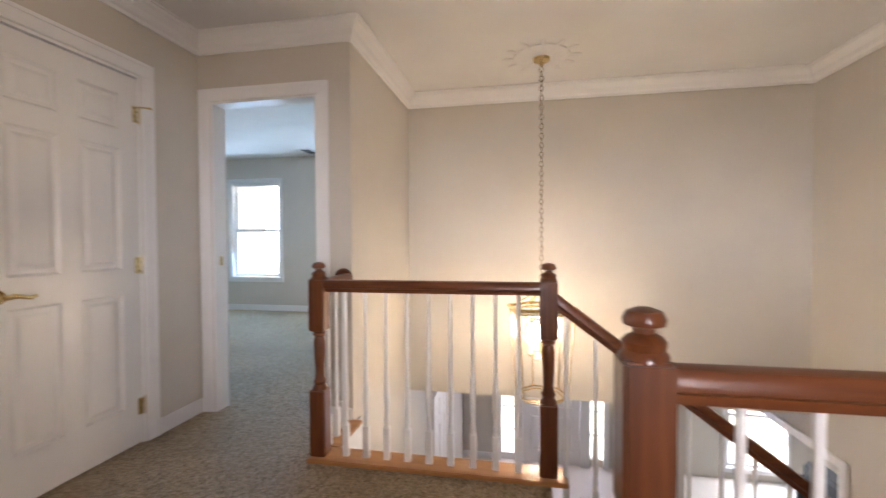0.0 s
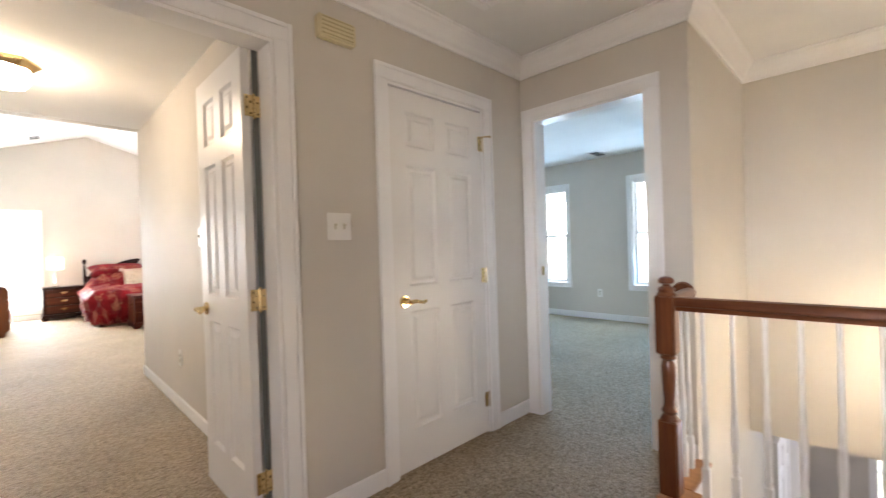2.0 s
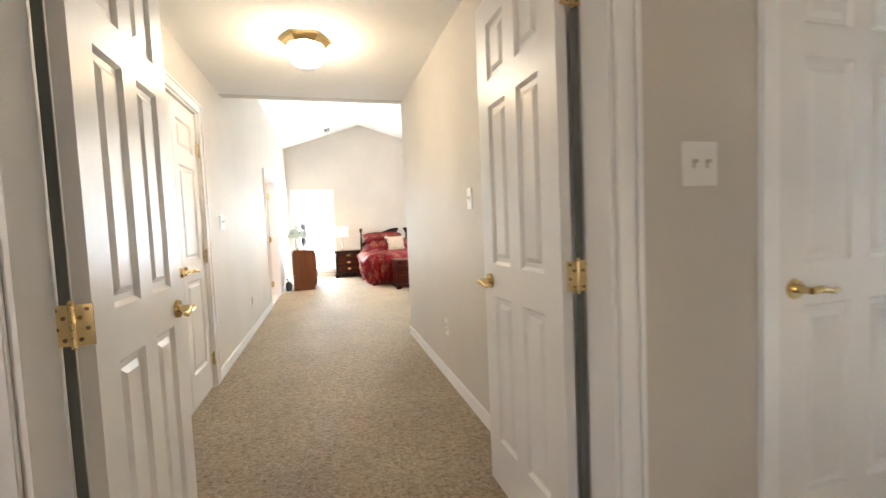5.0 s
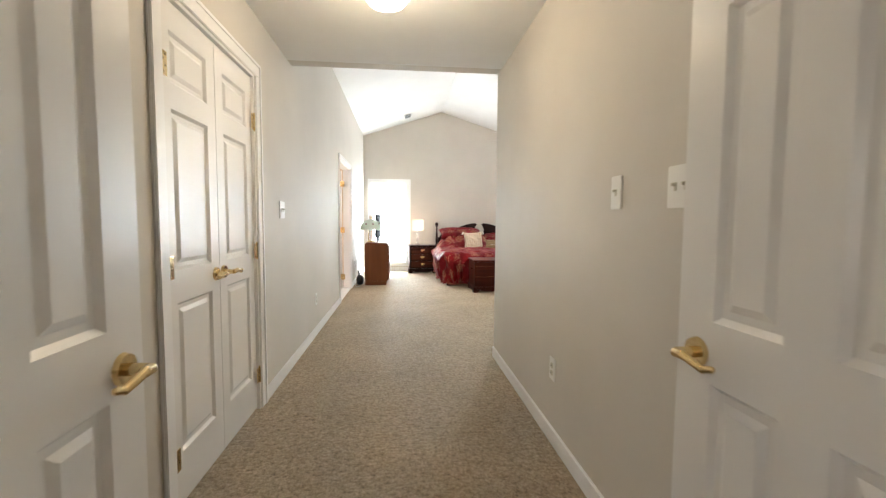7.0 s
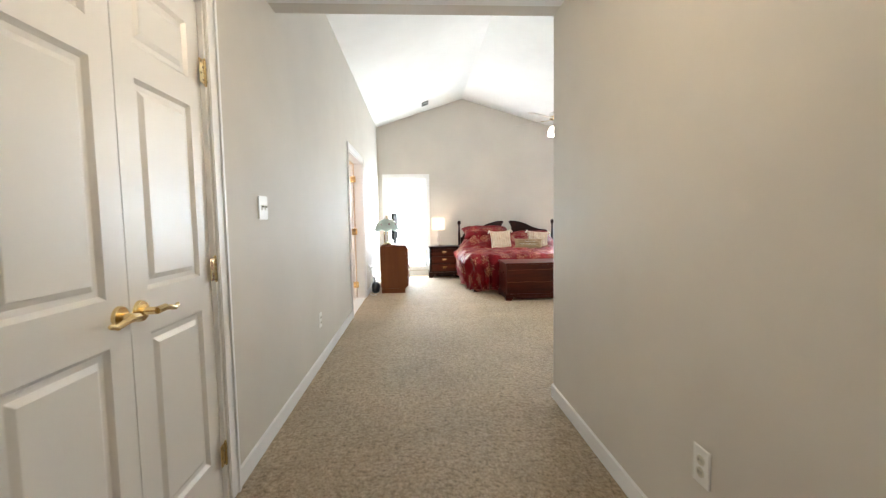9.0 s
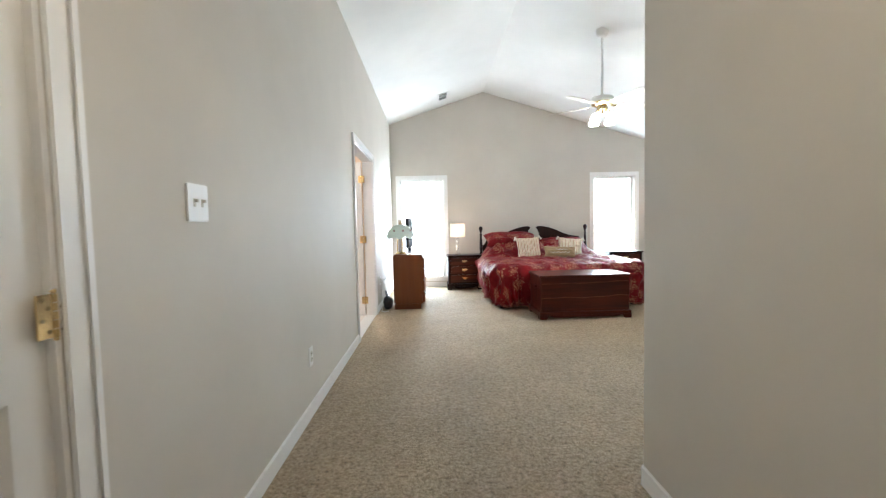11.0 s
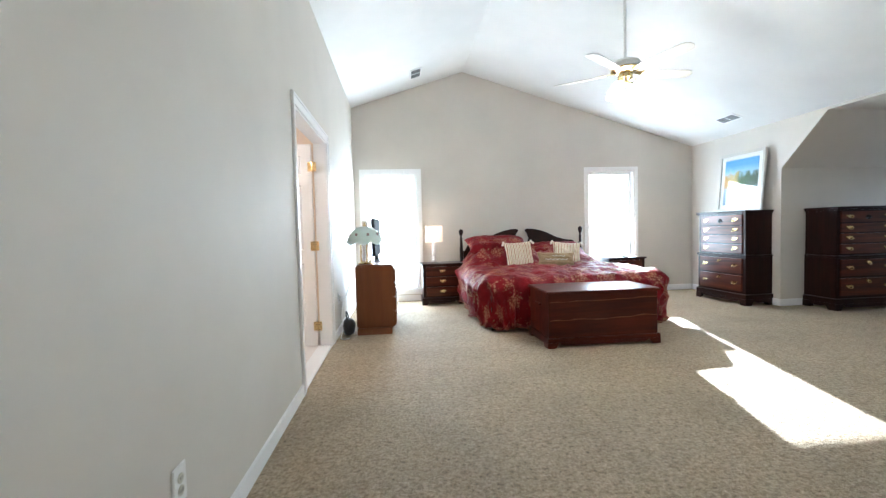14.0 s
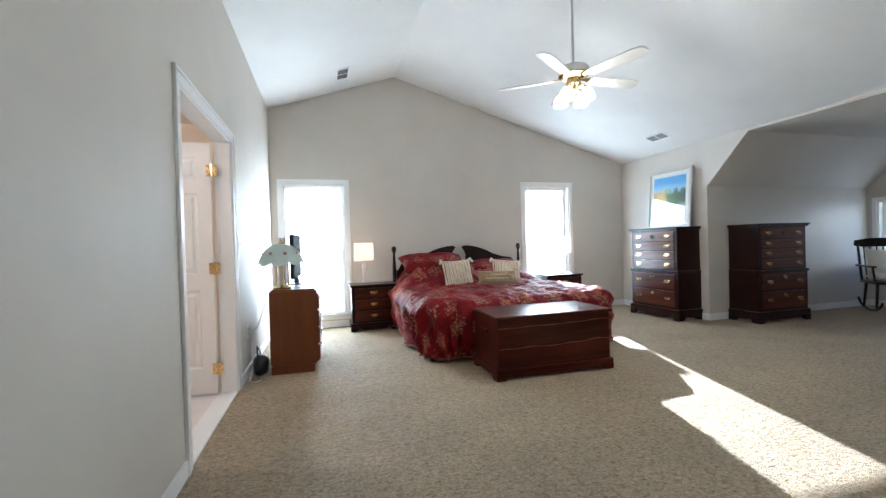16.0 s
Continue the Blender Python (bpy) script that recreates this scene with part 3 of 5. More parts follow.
def casing(name, axis, face, side, a0, a1, top, label="white moulded door casing", depth=0.0):
    """Moulded casing round an opening, on the wall face, on the side it points to; depth: jamb lining into the wall."""
    frame_ = thing(name, pose(0, 0, 0), label, "trim", kind="structure")
    W, T1, T2 = 0.078, 0.012, 0.019

    def put(bm, p0, p1, z0, z1, t0, t1):
        lo, hi = sorted((face + side * t0, face + side * t1))
        if axis == "x":
            box(bm, p0, p1, lo, hi, z0, z1)
        else:
            box(bm, lo, hi, p0, p1, z0, z1)

    band = W - 0.024
    for inner, outer in ((a0, a0 - W), (a1, a1 + W)):
        way = 1 if outer > inner else -1
        bm = bmesh.new()
        put(bm, *sorted((inner, outer)), 0, top, 0, T1)
        put(bm, *sorted((inner + way * band, outer)), 0, top + W, T1, T2)
        bevel(bm, 0.004, 2)
        part("side_casing", bm, TRIM, frame_)
    bm = bmesh.new()
    put(bm, a0 - W, a1 + W, top, top + W, 0, T1)
    put(bm, a0 - band, a1 + band, top + band, top + W, T1, T2)
    bevel(bm, 0.004, 2)
    part("head_casing", bm, TRIM, frame_)
    if depth:
        t = 0.014
        for p0, p1, z0, z1 in ((a0, a0 + t, 0, top), (a1 - t, a1, 0, top), (a0 + t, a1 - t, top - t, top)):
            bm = bmesh.new()
            put(bm, p0, p1, z0, z1, 0.0, -depth)
            part("jamb", bm, TRIM, frame_)
    return frame_


casing("door_casing_entry", "x", 0.0, -1, 0.285, 1.615, 2.05, depth=0.12)
casing("door_casing_closet", "x", 0.0, -1, 2.186, 2.936, 2.03, depth=0.12)
casing("door_casing_room", "y", 3.36, -1, -0.832, -0.09, 2.02, depth=0.12)
casing("door_casing_hall_closet", "y", 0.0, 1, 1.515, 2.515, 2.04, depth=0.12)
casing("door_casing_bath", "y", 0.0, 1, 5.92, 7.185, 2.035, depth=0.12)

# entry double doors, both leaves open into the hall
dl = thing("door_1", pose(0.340, 0.135, 0.012, 0, 0, 91), "white six-panel door leaf, standing open into the hall", "door", "bedroom entry doors")
leaf = six_panel_leaf("leaf", 0.62, 2.03, dl)
lever(leaf, 0.555, 0.88, -1, -1)
lever(leaf, 0.555, 0.88, -1, 1)
for z in (0.18, 0.95, 1.775):
    hinge(dl, -0.016, 0.014, z, (0, 1, 0))
dr_ = thing("door_2", pose(1.5465, 0.135, 0.012, 0, 0, 90.5), "white six-panel door leaf, standing open into the hall", "door", "bedroom entry doors")
leaf = six_panel_leaf("leaf", 0.62, 2.03, dr_)
lever(leaf, 0.555, 0.888, -1, 1)
for z in (0.19, 0.965, 1.785):
    hinge(dr_, -0.016, -0.029, z, (0, 1, 0))
# dark strips added where only shade shows between jamb and leaf
tagged(shell("door_gap_shade", [(0.300, 0.321, 0.128, 0.132, 0.01, 2.04), (1.575, 1.599, 0.128, 0.132, 0.01, 2.04)], GAP_SHADE), "dark grey strip standing for the shade in the door gap", "trim")
# closet on the landing
dc = thing("door_3", pose(2.202, 0.022, 0.012), "closed white six-panel closet door on the landing", "door")
leaf = six_panel_leaf("leaf", 0.718, 1.994, dc)
lever(leaf, 0.065, 0.885, 1, -1)
for z in (0.20, 0.98, 1.80):
    hinge(dc, 0.727, -0.018, z, (1, 0, 0))
bm = bmesh.new()
rod(bm, (0.72, -0.022, 1.845), (0.755, -0.055, 1.848), 0.004)
rod(bm, (0.755, -0.055, 1.848), (0.775, -0.05, 1.848), 0.006)
part("hinge_stop", bm, BRASS, dc, "small brass door stop on the hinge")
# spare room door, swung back inside the room
dsr = thing("door_9", pose(3.497, -0.822, 0.012), "white six-panel door swung back inside the spare room", "door")
leaf = six_panel_leaf("leaf", 0.74, 2.02, dsr)
lever(leaf, 0.675, 0.885, -1, 1)
for z in (0.20, 0.98, 1.80):
    hinge(dsr, -0.018, 0.006, z, (1, 0, 0))
sp_ = thing("strike_plate", pose(3.42, -0.1045, 0.99), "small brass strike plate in the door jamb", "strike plate")
bm = bmesh.new()
box(bm, -0.014, 0.014, -0.003, 0.0005, -0.03, 0.03)
bevel(bm, 0.002, 1)
part("plate", bm, BRASS, sp_)
wc = thing("loose_cable", pose(0, 0, 0), "thin white cable lying on the spare room carpet", "cable")
bm = bmesh.new()
tube(bm, [(3.52, 0.98, 0.005), (3.60, 0.97, 0.005), (3.66, 1.06, 0.005), (3.74, 1.25, 0.005), (3.80, 1.42, 0.005), (3.92, 1.47, 0.005), (4.03, 1.38, 0.005), (3.99, 1.22, 0.005), (3.90, 1.14, 0.005)], 0.004, 6)
part("cord", bm, WHITE_PLASTIC, wc)
# hall closet, two narrow leaves
for k, (y, rz) in enumerate(((1.531, 90), (2.499, -90))):
    d = thing("door_4" if k == 0 else "door_5", pose(-0.036, y, 0.012, 0, 0, rz), "closed white panelled closet leaf in the hall", "door", "hall closet doors")
    leaf = six_panel_leaf("leaf", 0.482, 2.01, d)
    side = -1 if rz == 90 else 1
    lever(leaf, 0.44, 0.905, -1, side)
    for z in (0.21, 0.98, 1.75):
        hinge(d, -0.006, side * 0.034, z, (1, 0, 0))
# bathroom leaf, open inwards
db = thing("door_6", pose(-0.14, 7.16, 0.012, 0, 0, 176), "white six-panel bathroom door, standing open", "door")
leaf = six_panel_leaf("leaf", 0.66, 2.0, db)
lever(leaf, 0.60, 0.885, -1, 1)
for z in (0.20, 1.0, 1.78):
    hinge(db, -0.008, 0.0185, z, (1, 0, 0))
run("threshold_bath", [(-0.14, 0.0, 5.935, 7.17, 0, 0.010)], "white marble threshold strip", "threshold", 0.003)


# ---- windows ----
def sash_window(name, axis, face, out, a0, a1, z0, z1, label, blind=0.0):
    """A double-hung window: casing on the face, frame and two sashes in the wall; out is the way outdoors."""
    w = thing(name, pose(0, 0, 0), label, "window", kind="structure")

    def put(bm, p0, p1, zz0, zz1, t0, t1):
        lo, hi = sorted((face + out * t0, face + out * t1))
        if axis == "x":
            box(bm, p0, p1, lo, hi, zz0, zz1)
        else:
            box(bm, lo, hi, p0, p1, zz0, zz1)
    c = 0.06
    bm = bmesh.new()
    put(bm, a0 - c, a0, z0 - c, z1 + c, -0.018, 0)
    put(bm, a1, a1 + c, z0 - c, z1 + c, -0.018, 0)
    put(bm, a0, a1, z1, z1 + c, -0.018, 0)
    put(bm, a0, a1, z0 - c, z0 - 0.001, -0.018, 0)
    bevel(bm, 0.005)
    part("window_casing", bm, TRIM, w)
    bm = bmesh.new()
    put(bm, a0 - c - 0.01, a1 + c + 0.01, z0, z0 + 0.02, -0.03, 0.045)
    bevel(bm, 0.005)
    part("window_sill", bm, TRIM, w)
    bm = bmesh.new()
    f = 0.02
    put(bm, a0, a0 + f, z0 + 0.021, z1, 0.002, 0.118)
    put(bm, a1 - f, a1, z0 + 0.021, z1, 0.002, 0.118)
    put(bm, a0 + f, a1 - f, z1 - f, z1, 0.002, 0.118)
    part("window_frame", bm, TRIM, w)
    zm = (z0 + z1) / 2
    for k, (s0, s1, d) in enumerate(((z0 + 0.022, zm + 0.02, 0.05), (zm - 0.02, z1 - f - 0.001, 0.085))):
        bm = bmesh.new()
        b = 0.04
        p0, p1 = a0 + f + 0.001, a1 - f - 0.001
        put(bm, p0, p0 + b, s0, s1, d, d + 0.03)
        put(bm, p1 - b, p1, s0, s1, d, d + 0.03)
        put(bm, p0 + b, p1 - b, s0, s0 + b, d, d + 0.03)
        put(bm, p0 + b, p1 - b, s1 - b, s1, d, d + 0.03)
        sash = part("sash", bm, TRIM, w)
        bm = bmesh.new()
        put(bm, p0 + b, p1 - b, s0 + b, s1 - b, d + 0.012, d + 0.016)
        pane = part("pane", bm, PANE, sash)
        pane.visible_shadow = False
    return w


sash_window("window_1", "x", 9.72, 1, 0.15, 1.017, 0.17, 2.075, "tall white double-hung bedroom window")
sash_window("window_2", "x", 9.72, 1, 3.88, 4.715, 0.17, 2.075, "tall white double-hung bedroom window")
sash_window("window_3", "y", 7.05, 1, 1.71, 2.57, 0.52, 2.057, "white double-hung window in the spare room")
sash_window("window_4", "y", 7.05, 1, -0.167, 0.693, 0.52, 2.057, "white double-hung window in the spare room")
sash_window("window_5", "y", 8.95, 1, 6.85, 7.88, 0.62, 1.62, "white window in the alcove")
sash_window("window_6", "y", 8.30, 1, -6.12, -5.28, -2.55, -0.85, "white window in the lower room")
# never in view; added as the opening for the landing fill
sash_window("window_7", "y", -1.20, -1, -3.4, -2.2, 0.6, 2.05, "unseen white window added behind the landing")

# ---- landing: railing ----


def newel(parent, x, y, top, base=0.0):
    bm = bmesh.new()
    s = 0.041
    for z0, z1, a in ((base, 0.36, s), (0.66, top - 0.085, s)):
        vs = box(bm, -a, a, -a, a, z0, z1)
    bevel(bm, 0.006, 2)
    lathe(bm, [(0.040, 0.358), (0.036, 0.37), (0.028, 0.385), (0.034, 0.40), (0.026, 0.415), (0.023, 0.44), (0.030, 0.55), (0.031, 0.60), (0.024, 0.63), (0.034, 0.64), (0.030, 0.65), (0.040, 0.662)], 18)
    t = top
    lathe(bm, [(0.040, t - 0.090), (0.040, t - 0.080), (0.034, t - 0.072), (0.036, t - 0.058), (0.030, t - 0.050), (0.018, t - 0.044), (0.018, t - 0.036), (0.033, t - 0.030), (0.035, t - 0.020), (0.028, t - 0.007), (0.012, t - 0.001), (0.002, t)], 24)
    return part("newel_post", bm, OAK, parent, "turned oak newel post with a mushroom cap", True, pose(x, y, 0))


def hand_rail(parent, a, b, label=""):
    """A moulded rail from a to b (its top middle)."""
    a, b = Vector(a), Vector(b)
    d = (b - a).normalized()
    n = d.cross(Vector((0, 0, 1))).normalized()
    u = n.cross(d)
    prof = [(-0.018, -0.062), (0.018, -0.062), (0.020, -0.045), (0.030, -0.038), (0.031, -0.018), (0.022, -0.004), (0.008, 0), (-0.008, 0), (-0.022, -0.004), (-0.031, -0.018), (-0.030, -0.038), (-0.020, -0.045)]
    bm = bmesh.new()
    e = [[bm.verts.new(p + n * q + u * r) for q, r in prof] for p in (a, b)]
    k = len(prof)
    for i in range(k):
        bm.faces.new((e[0][i], e[0][(i + 1) % k], e[1][(i + 1) % k], e[1][i]))
    bm.faces.new(e[0][::-1])
    bm.faces.new(e[1])
    bmesh.ops.recalc_face_normals(bm, faces=bm.faces[:])
    return part("handrail", bm, OAKY, parent, label, True)


def baluster_mesh(h):
    bm = bmesh.new()
    box(bm, -0.0145, 0.0145, -0.0145, 0.0145, 0, 0.16)
    lathe(bm, [(0.0142, 0.16), (0.010, 0.175), (0.0142, 0.19), (0.010, 0.21), (0.0142, 0.30), (0.0135, 0.36), (0.0095, 0.42), (0.0125, 0.43), (0.0095, 0.45), (0.0085, h - 0.05), (0.0105, h)], 12)
    me = bpy.data.meshes.new("baluster")
    bm.to_mesh(me)
    bm.free()
    for p in me.polygons:
        p.use_smooth = True
    me.set_sharp_from_angle(angle=radians(40))
    me.materials.append(TRIM)
    return me


BAL = baluster_mesh(0.845)


def baluster(parent, x, y, z):
    ob = new("baluster", BAL)
    ob.parent = parent
    ob.matrix_basis = pose(x, y, z)
    return ob


rail = thing("landing_railing", pose(0, 0, 0), "oak landing railing with white turned balusters", "railing")
newel(rail, 2.945, -1.045, 1.012)
newel(rail, 2.95, -2.19, 1.012)
RT = 0.922
hand_rail(rail, (2.945, -1.085, RT), (2.95, -2.15, RT))
hand_rail(rail, (2.985, -1.045, RT), (3.345, -1.03, RT))
bm = bmesh.new()
rod(bm, (3.345, -0.995, RT - 0.03), (3.36, -0.995, RT - 0.03), 0.052, 0.06, 20)
part("rosette", bm, OAK, rail, "round oak wall rosette")
bm = bmesh.new()
box(bm, 2.875, 3.02, -2.275, -1.0, 0, 0.022)
box(bm, 3.02, 3.36, -1.11, -1.0, 0, 0.022)
bevel(bm, 0.004)
part("shoe_plate", bm, OAK_PLATE, rail, "honey oak plate along the floor edge")
for i in range(9):
    baluster(rail, 2.948, -1.185 - 0.1085 * i, 0.022)
for i in range(3):
    baluster(rail, 3.04 + 0.1 * i, -1.045, 0.022)
# stair guard and descending rail
guard = thing("stair_railing", pose(0, 0, 0), "oak stair railing with white turned balusters", "railing")
newel(guard, 1.70, -2.27, 1.008)
hand_rail(guard, (1.705, -2.31, 0.912), (1.72, -5.9, 0.912))
for i in range(30):
    baluster(guard, 1.705 + 0.0004 * i, -2.42 - 0.112 * i, 0.022)
bm = bmesh.new()
box(bm, 1.60, 1.76, -6.0, -2.20, 0, 0.022)
bevel(bm, 0.004)
part("shoe_plate", bm, OAK_PLATE, guard, "honey oak plate along the floor edge")
hand_rail(guard, (2.95, -2.23, 0.87), (2.95, -5.4, -1.52), "oak rail descending with the stair")
stair = thing("staircase", pose(0, 0, 0), "carpeted stair with white risers going down", "stair", kind="structure")
for i in range(14):
    y = -2.2 - 0.262 * i
    z = -0.194 * (i + 1)
    bm = bmesh.new()
    box(bm, 1.74, 2.97, y - 0.275, y, z - 0.19 if z > -2.6 else -2.72, z)
    bevel(bm, 0.008)
    part("step", bm, CARPET, stair)
    for k in range(2):
        if z > -2.5:
            b = baluster(guard, 2.95, y - 0.07 - 0.13 * k, z)
            yy = y - 0.07 - 0.13 * k
            b.matrix_basis = pose(2.95, yy, z) @ Matrix.Diagonal((1, 1, (0.80 + (yy + 2.22) * 0.7516 - z) / 0.845, 1))

# ---- landing: lantern ----
lan = thing("foyer_lantern", pose(4.08, -2.21, 0), "large brass hexagonal glass lantern on a long chain, lit", "chandelier")
bm = bmesh.new()
lathe(bm, [(0.005, H - 0.075), (0.012, H - 0.07), (0.02, H - 0.05), (0.055, H - 0.038), (0.062, H - 0.02), (0.058, H - 0.011)], 24)
part("canopy", bm, BRASS, lan, "", True)
bm = bmesh.new()
z, k = H - 0.075, 0
while z > 0.79:
    r = 0.013
    for j in range(10):
        a0, a1 = 2 * math.pi * j / 10, 2 * math.pi * (j + 1) / 10
        p = [(r * math.cos(a), r * 1.6 * math.sin(a)) for a in (a0, a1)]
        q = [(u, 0, z - 0.02 + v) if k % 2 else (0, u, z - 0.02 + v) for u, v in p]
        rod(bm, q[0], q[1], 0.0026, n=5)
    z -= 0.034
    k += 1
part("chain", bm, DARKMETAL, lan, "brass link chain")
bm = bmesh.new()
R, ZT, ZB = 0.235, 0.615, -0.01
hexa = [(R * math.cos(math.pi / 3 * i + 0.3), R * math.sin(math.pi / 3 * i + 0.3)) for i in range(6)]
for zz, f, r in ((ZT + 0.012, 1.06, 0.013), (ZT - 0.018, 1.0, 0.009), (ZB, 0.80, 0.006), (ZB - 0.02, 0.74, 0.005)):
    for i in range(6):
        a, b = hexa[i], hexa[(i + 1) % 6]
        rod(bm, (a[0] * f, a[1] * f, zz), (b[0] * f, b[1] * f, zz), r, n=8)
for a in hexa:
    rod(bm, (a[0], a[1], ZT), (a[0] * 0.80, a[1] * 0.80, ZB), 0.005, n=6)
    rod(bm, (a[0], a[1], ZT), (a[0] * 0.12, a[1] * 0.12, ZT + 0.13), 0.005, n=6)
ball(bm, (0, 0, ZT + 0.145), 0.026)
rod(bm, (0, 0, ZT + 0.13), (0, 0, 0.25), 0.008)
for i in range(4):
    a = math.pi / 2 * i + 0.4
    tube(bm, [(0, 0, 0.26), (0.05 * math.cos(a), 0.05 * math.sin(a), 0.245), (0.085 * math.cos(a), 0.085 * math.sin(a), 0.28)], 0.006)
    rod(bm, (0.085 * math.cos(a), 0.085 * math.sin(a), 0.28), (0.085 * math.cos(a), 0.085 * math.sin(a), 0.29), 0.022, n=12)
part("lantern_frame", bm, BRASS, lan, "polished brass lantern frame", True)
for i in range(6):
    a, b = hexa[i], hexa[(i + 1) % 6]
    bm = bmesh.new()
    v = [bm.verts.new(p) for p in ((a[0] * 0.97, a[1] * 0.97, ZT - 0.03), (b[0] * 0.97, b[1] * 0.97, ZT - 0.03), (b[0] * 0.79, b[1] * 0.79, ZB + 0.01), (a[0] * 0.79, a[1] * 0.79, ZB + 0.01))]
    bm.faces.new(v)
    bmesh.ops.solidify(bm, geom=bm.faces[:], thickness=0.003)
    pane = part("glass_pane", bm, PANE, lan, "clear bevelled glass pane")
    pane.visible_shadow = False
for i in range(4):
    a = math.pi / 2 * i + 0.4
    c = (0.085 * math.cos(a), 0.085 * math.sin(a))
    bm = bmesh.new()
    rod(bm, (*c, 0.29), (*c, 0.36), 0.012, n=12)
    part("candle", bm, WHITE_PLASTIC, lan)
    bm = bmesh.new()
    lathe(bm, [(0.010, 0.36), (0.026, 0.39), (0.031, 0.42), (0.024, 0.46), (0.003, 0.51)], 14, (*c, 0))
    part("bulb", bm, BULB, lan, "glowing candle bulb", True)
med = thing("ceiling_medallion", pose(4.08, -2.21, H), "white plaster ceiling medallion with leaf relief", "ceiling rose")
bm = bmesh.new()
lathe(bm, [(0.20, -0.001), (0.20, -0.008), (0.185, -0.014), (0.165, -0.008), (0.08, -0.010), (0.07, -0.018), (0.0, -0.018)], 40)
part("rosette", bm, CEIL, med, "", True)
for i in range(12):
    for r, k in ((0.235, 1.0), (0.13, 0.9)):
        bm = bmesh.new()
        bmesh.ops.create_uvsphere(bm, u_segments=10, v_segments=6, radius=0.05 * k, matrix=Matrix.Diagonal((1.0, 0.42, 0.14, 1)))
        part("plaster_leaf", bm, CEIL, med, "", True, pose(0, 0, 0, 0, 0, 30 * i) @ pose(r, 0, -0.006))


# ---- switches, outlets, chime ----
def wall_plate(name, m, w, h, kind_, label):
    """A cover plate in the local x-z plane, front at -y."""
    p = thing(name, m, label, "switch" if kind_ == "switch" else "socket")
    bm = bmesh.new()
    box(bm, -w / 2, w / 2, -0.007, 0, -h / 2, h / 2)
    bevel(bm, 0.003)
    part("cover_plate", bm, WHITE_PLASTIC, p)
    gang = 2 if w > 0.1 else 1
    if kind_ == "switch":
        for g in range(gang):
            x = (g - (gang - 1) / 2) * 0.046
            bm = bmesh.new()
            box(bm, x - 0.006, x + 0.006, -0.009, -0.006, -0.013, 0.013)
            box(bm, x - 0.004, x + 0.004, -0.020, -0.008, 0.001, 0.011)
            bevel(bm, 0.001, 1)
            part("toggle", bm, IVORY, p)
    else:
        for z in (-0.019, 0.019):
            bm = bmesh.new()
            rod(bm, (0, -0.0065, z), (0, -0.010, z), 0.016, 0.0155, 16)
            sock = part("receptacle", bm, IVORY, p)
            bm = bmesh.new()
            box(bm, -0.007, -0.005, -0.0112, -0.009, z - 0.004, z + 0.006)
            box(bm, 0.005, 0.007, -0.0112, -0.009, z - 0.004, z + 0.006)
            part("slot", bm, GREY, sock)
    return p


wall_plate("light_switch", pose(1.893, 0, 1.285), 0.124, 0.124, "switch", "double white switch plate on the landing wall")
wall_plate("light_switch", pose(0, 3.045, 1.252, 0, 0, 90), 0.124, 0.124, "switch", "double white switch plate on the hall wall")
wall_plate("light_switch", pose(1.68, 1.352, 1.29, 0, 0, -90), 0.076, 0.124, "switch", "single white switch plate on the hall wall")
wall_plate("light_switch", pose(1.68, 0.985, 1.285, 0, 0, -90), 0.124, 0.124, "switch", "double white switch plate on the hall wall")
wall_plate("light_switch", pose(0, 7.40, 1.205, 0, 0, 90), 0.076, 0.124, "switch", "single white switch plate beside the bathroom door")
wall_plate("wall_outlet", pose(1.68, 1.965, 0.40, 0, 0, -90), 0.076, 0.122, "outlet", "white double wall socket in the hall")
wall_plate("wall_outlet", pose(0, 4.22, 0.37, 0, 0, 90), 0.076, 0.122, "outlet", "white double wall socket above the baseboard")
wall_plate("wall_outlet", pose(7.05, 1.19, 0.40, 0, 0, -90), 0.076, 0.122, "outlet", "white double wall socket in the spare room")
ch = thing("door_chime", pose(1.895, 0, 2.165), "cream plastic door chime box high on the wall", "chime")
bm = bmesh.new()
box(bm, -0.095, 0.095, -0.045, 0, -0.05, 0.05)
bevel(bm, 0.008, 3)
part("cover", bm, paint("aged_plastic", (0.66, 0.58, 0.36), 0.4), ch)
bm = bmesh.new()
for i in range(5):
    box(bm, -0.08, 0.08, -0.0465, -0.044, -0.036 + i * 0.018, -0.031 + i * 0.018)
part("grille", bm, paint("aged_plastic_dark", (0.45, 0.38, 0.22), 0.5), ch)

# ---- hall light ----
fl = thing("ceiling_light", pose(0.804, 2.026, 2.41), "brass hexagonal flush ceiling light with ribbed glass, lit", "ceiling light")
bm = bmesh.new()
lathe(bm, [(0.17, -0.0005), (0.17, -0.012), (0.155, -0.02), (0.125, -0.05), (0.118, -0.05)], 6)
part("brass_pan", bm, BRASS, fl, "polished brass hexagonal pan")
bm = bmesh.new()
lathe(bm, [(0.116, -0.04), (0.122, -0.065), (0.118, -0.115), (0.09, -0.155), (0.04, -0.170), (0.0, -0.172)], 40)
for i, v in enumerate(bm.verts):
    if i % 2:
        v.co.x *= 0.965
        v.co.y *= 0.965
part("glass_bowl", bm, GLOBE, fl, "ribbed glowing glass bowl", True).visible_shadow = False


# ---- lower hall: entry door, closet door, sofa ----
ed = thing("door_7", pose(8.28, -3.025, -2.71, 0, 0, 90), "white six-panel front door with sidelights", "door")
six_panel_leaf("leaf", 0.91, 2.03, ed)
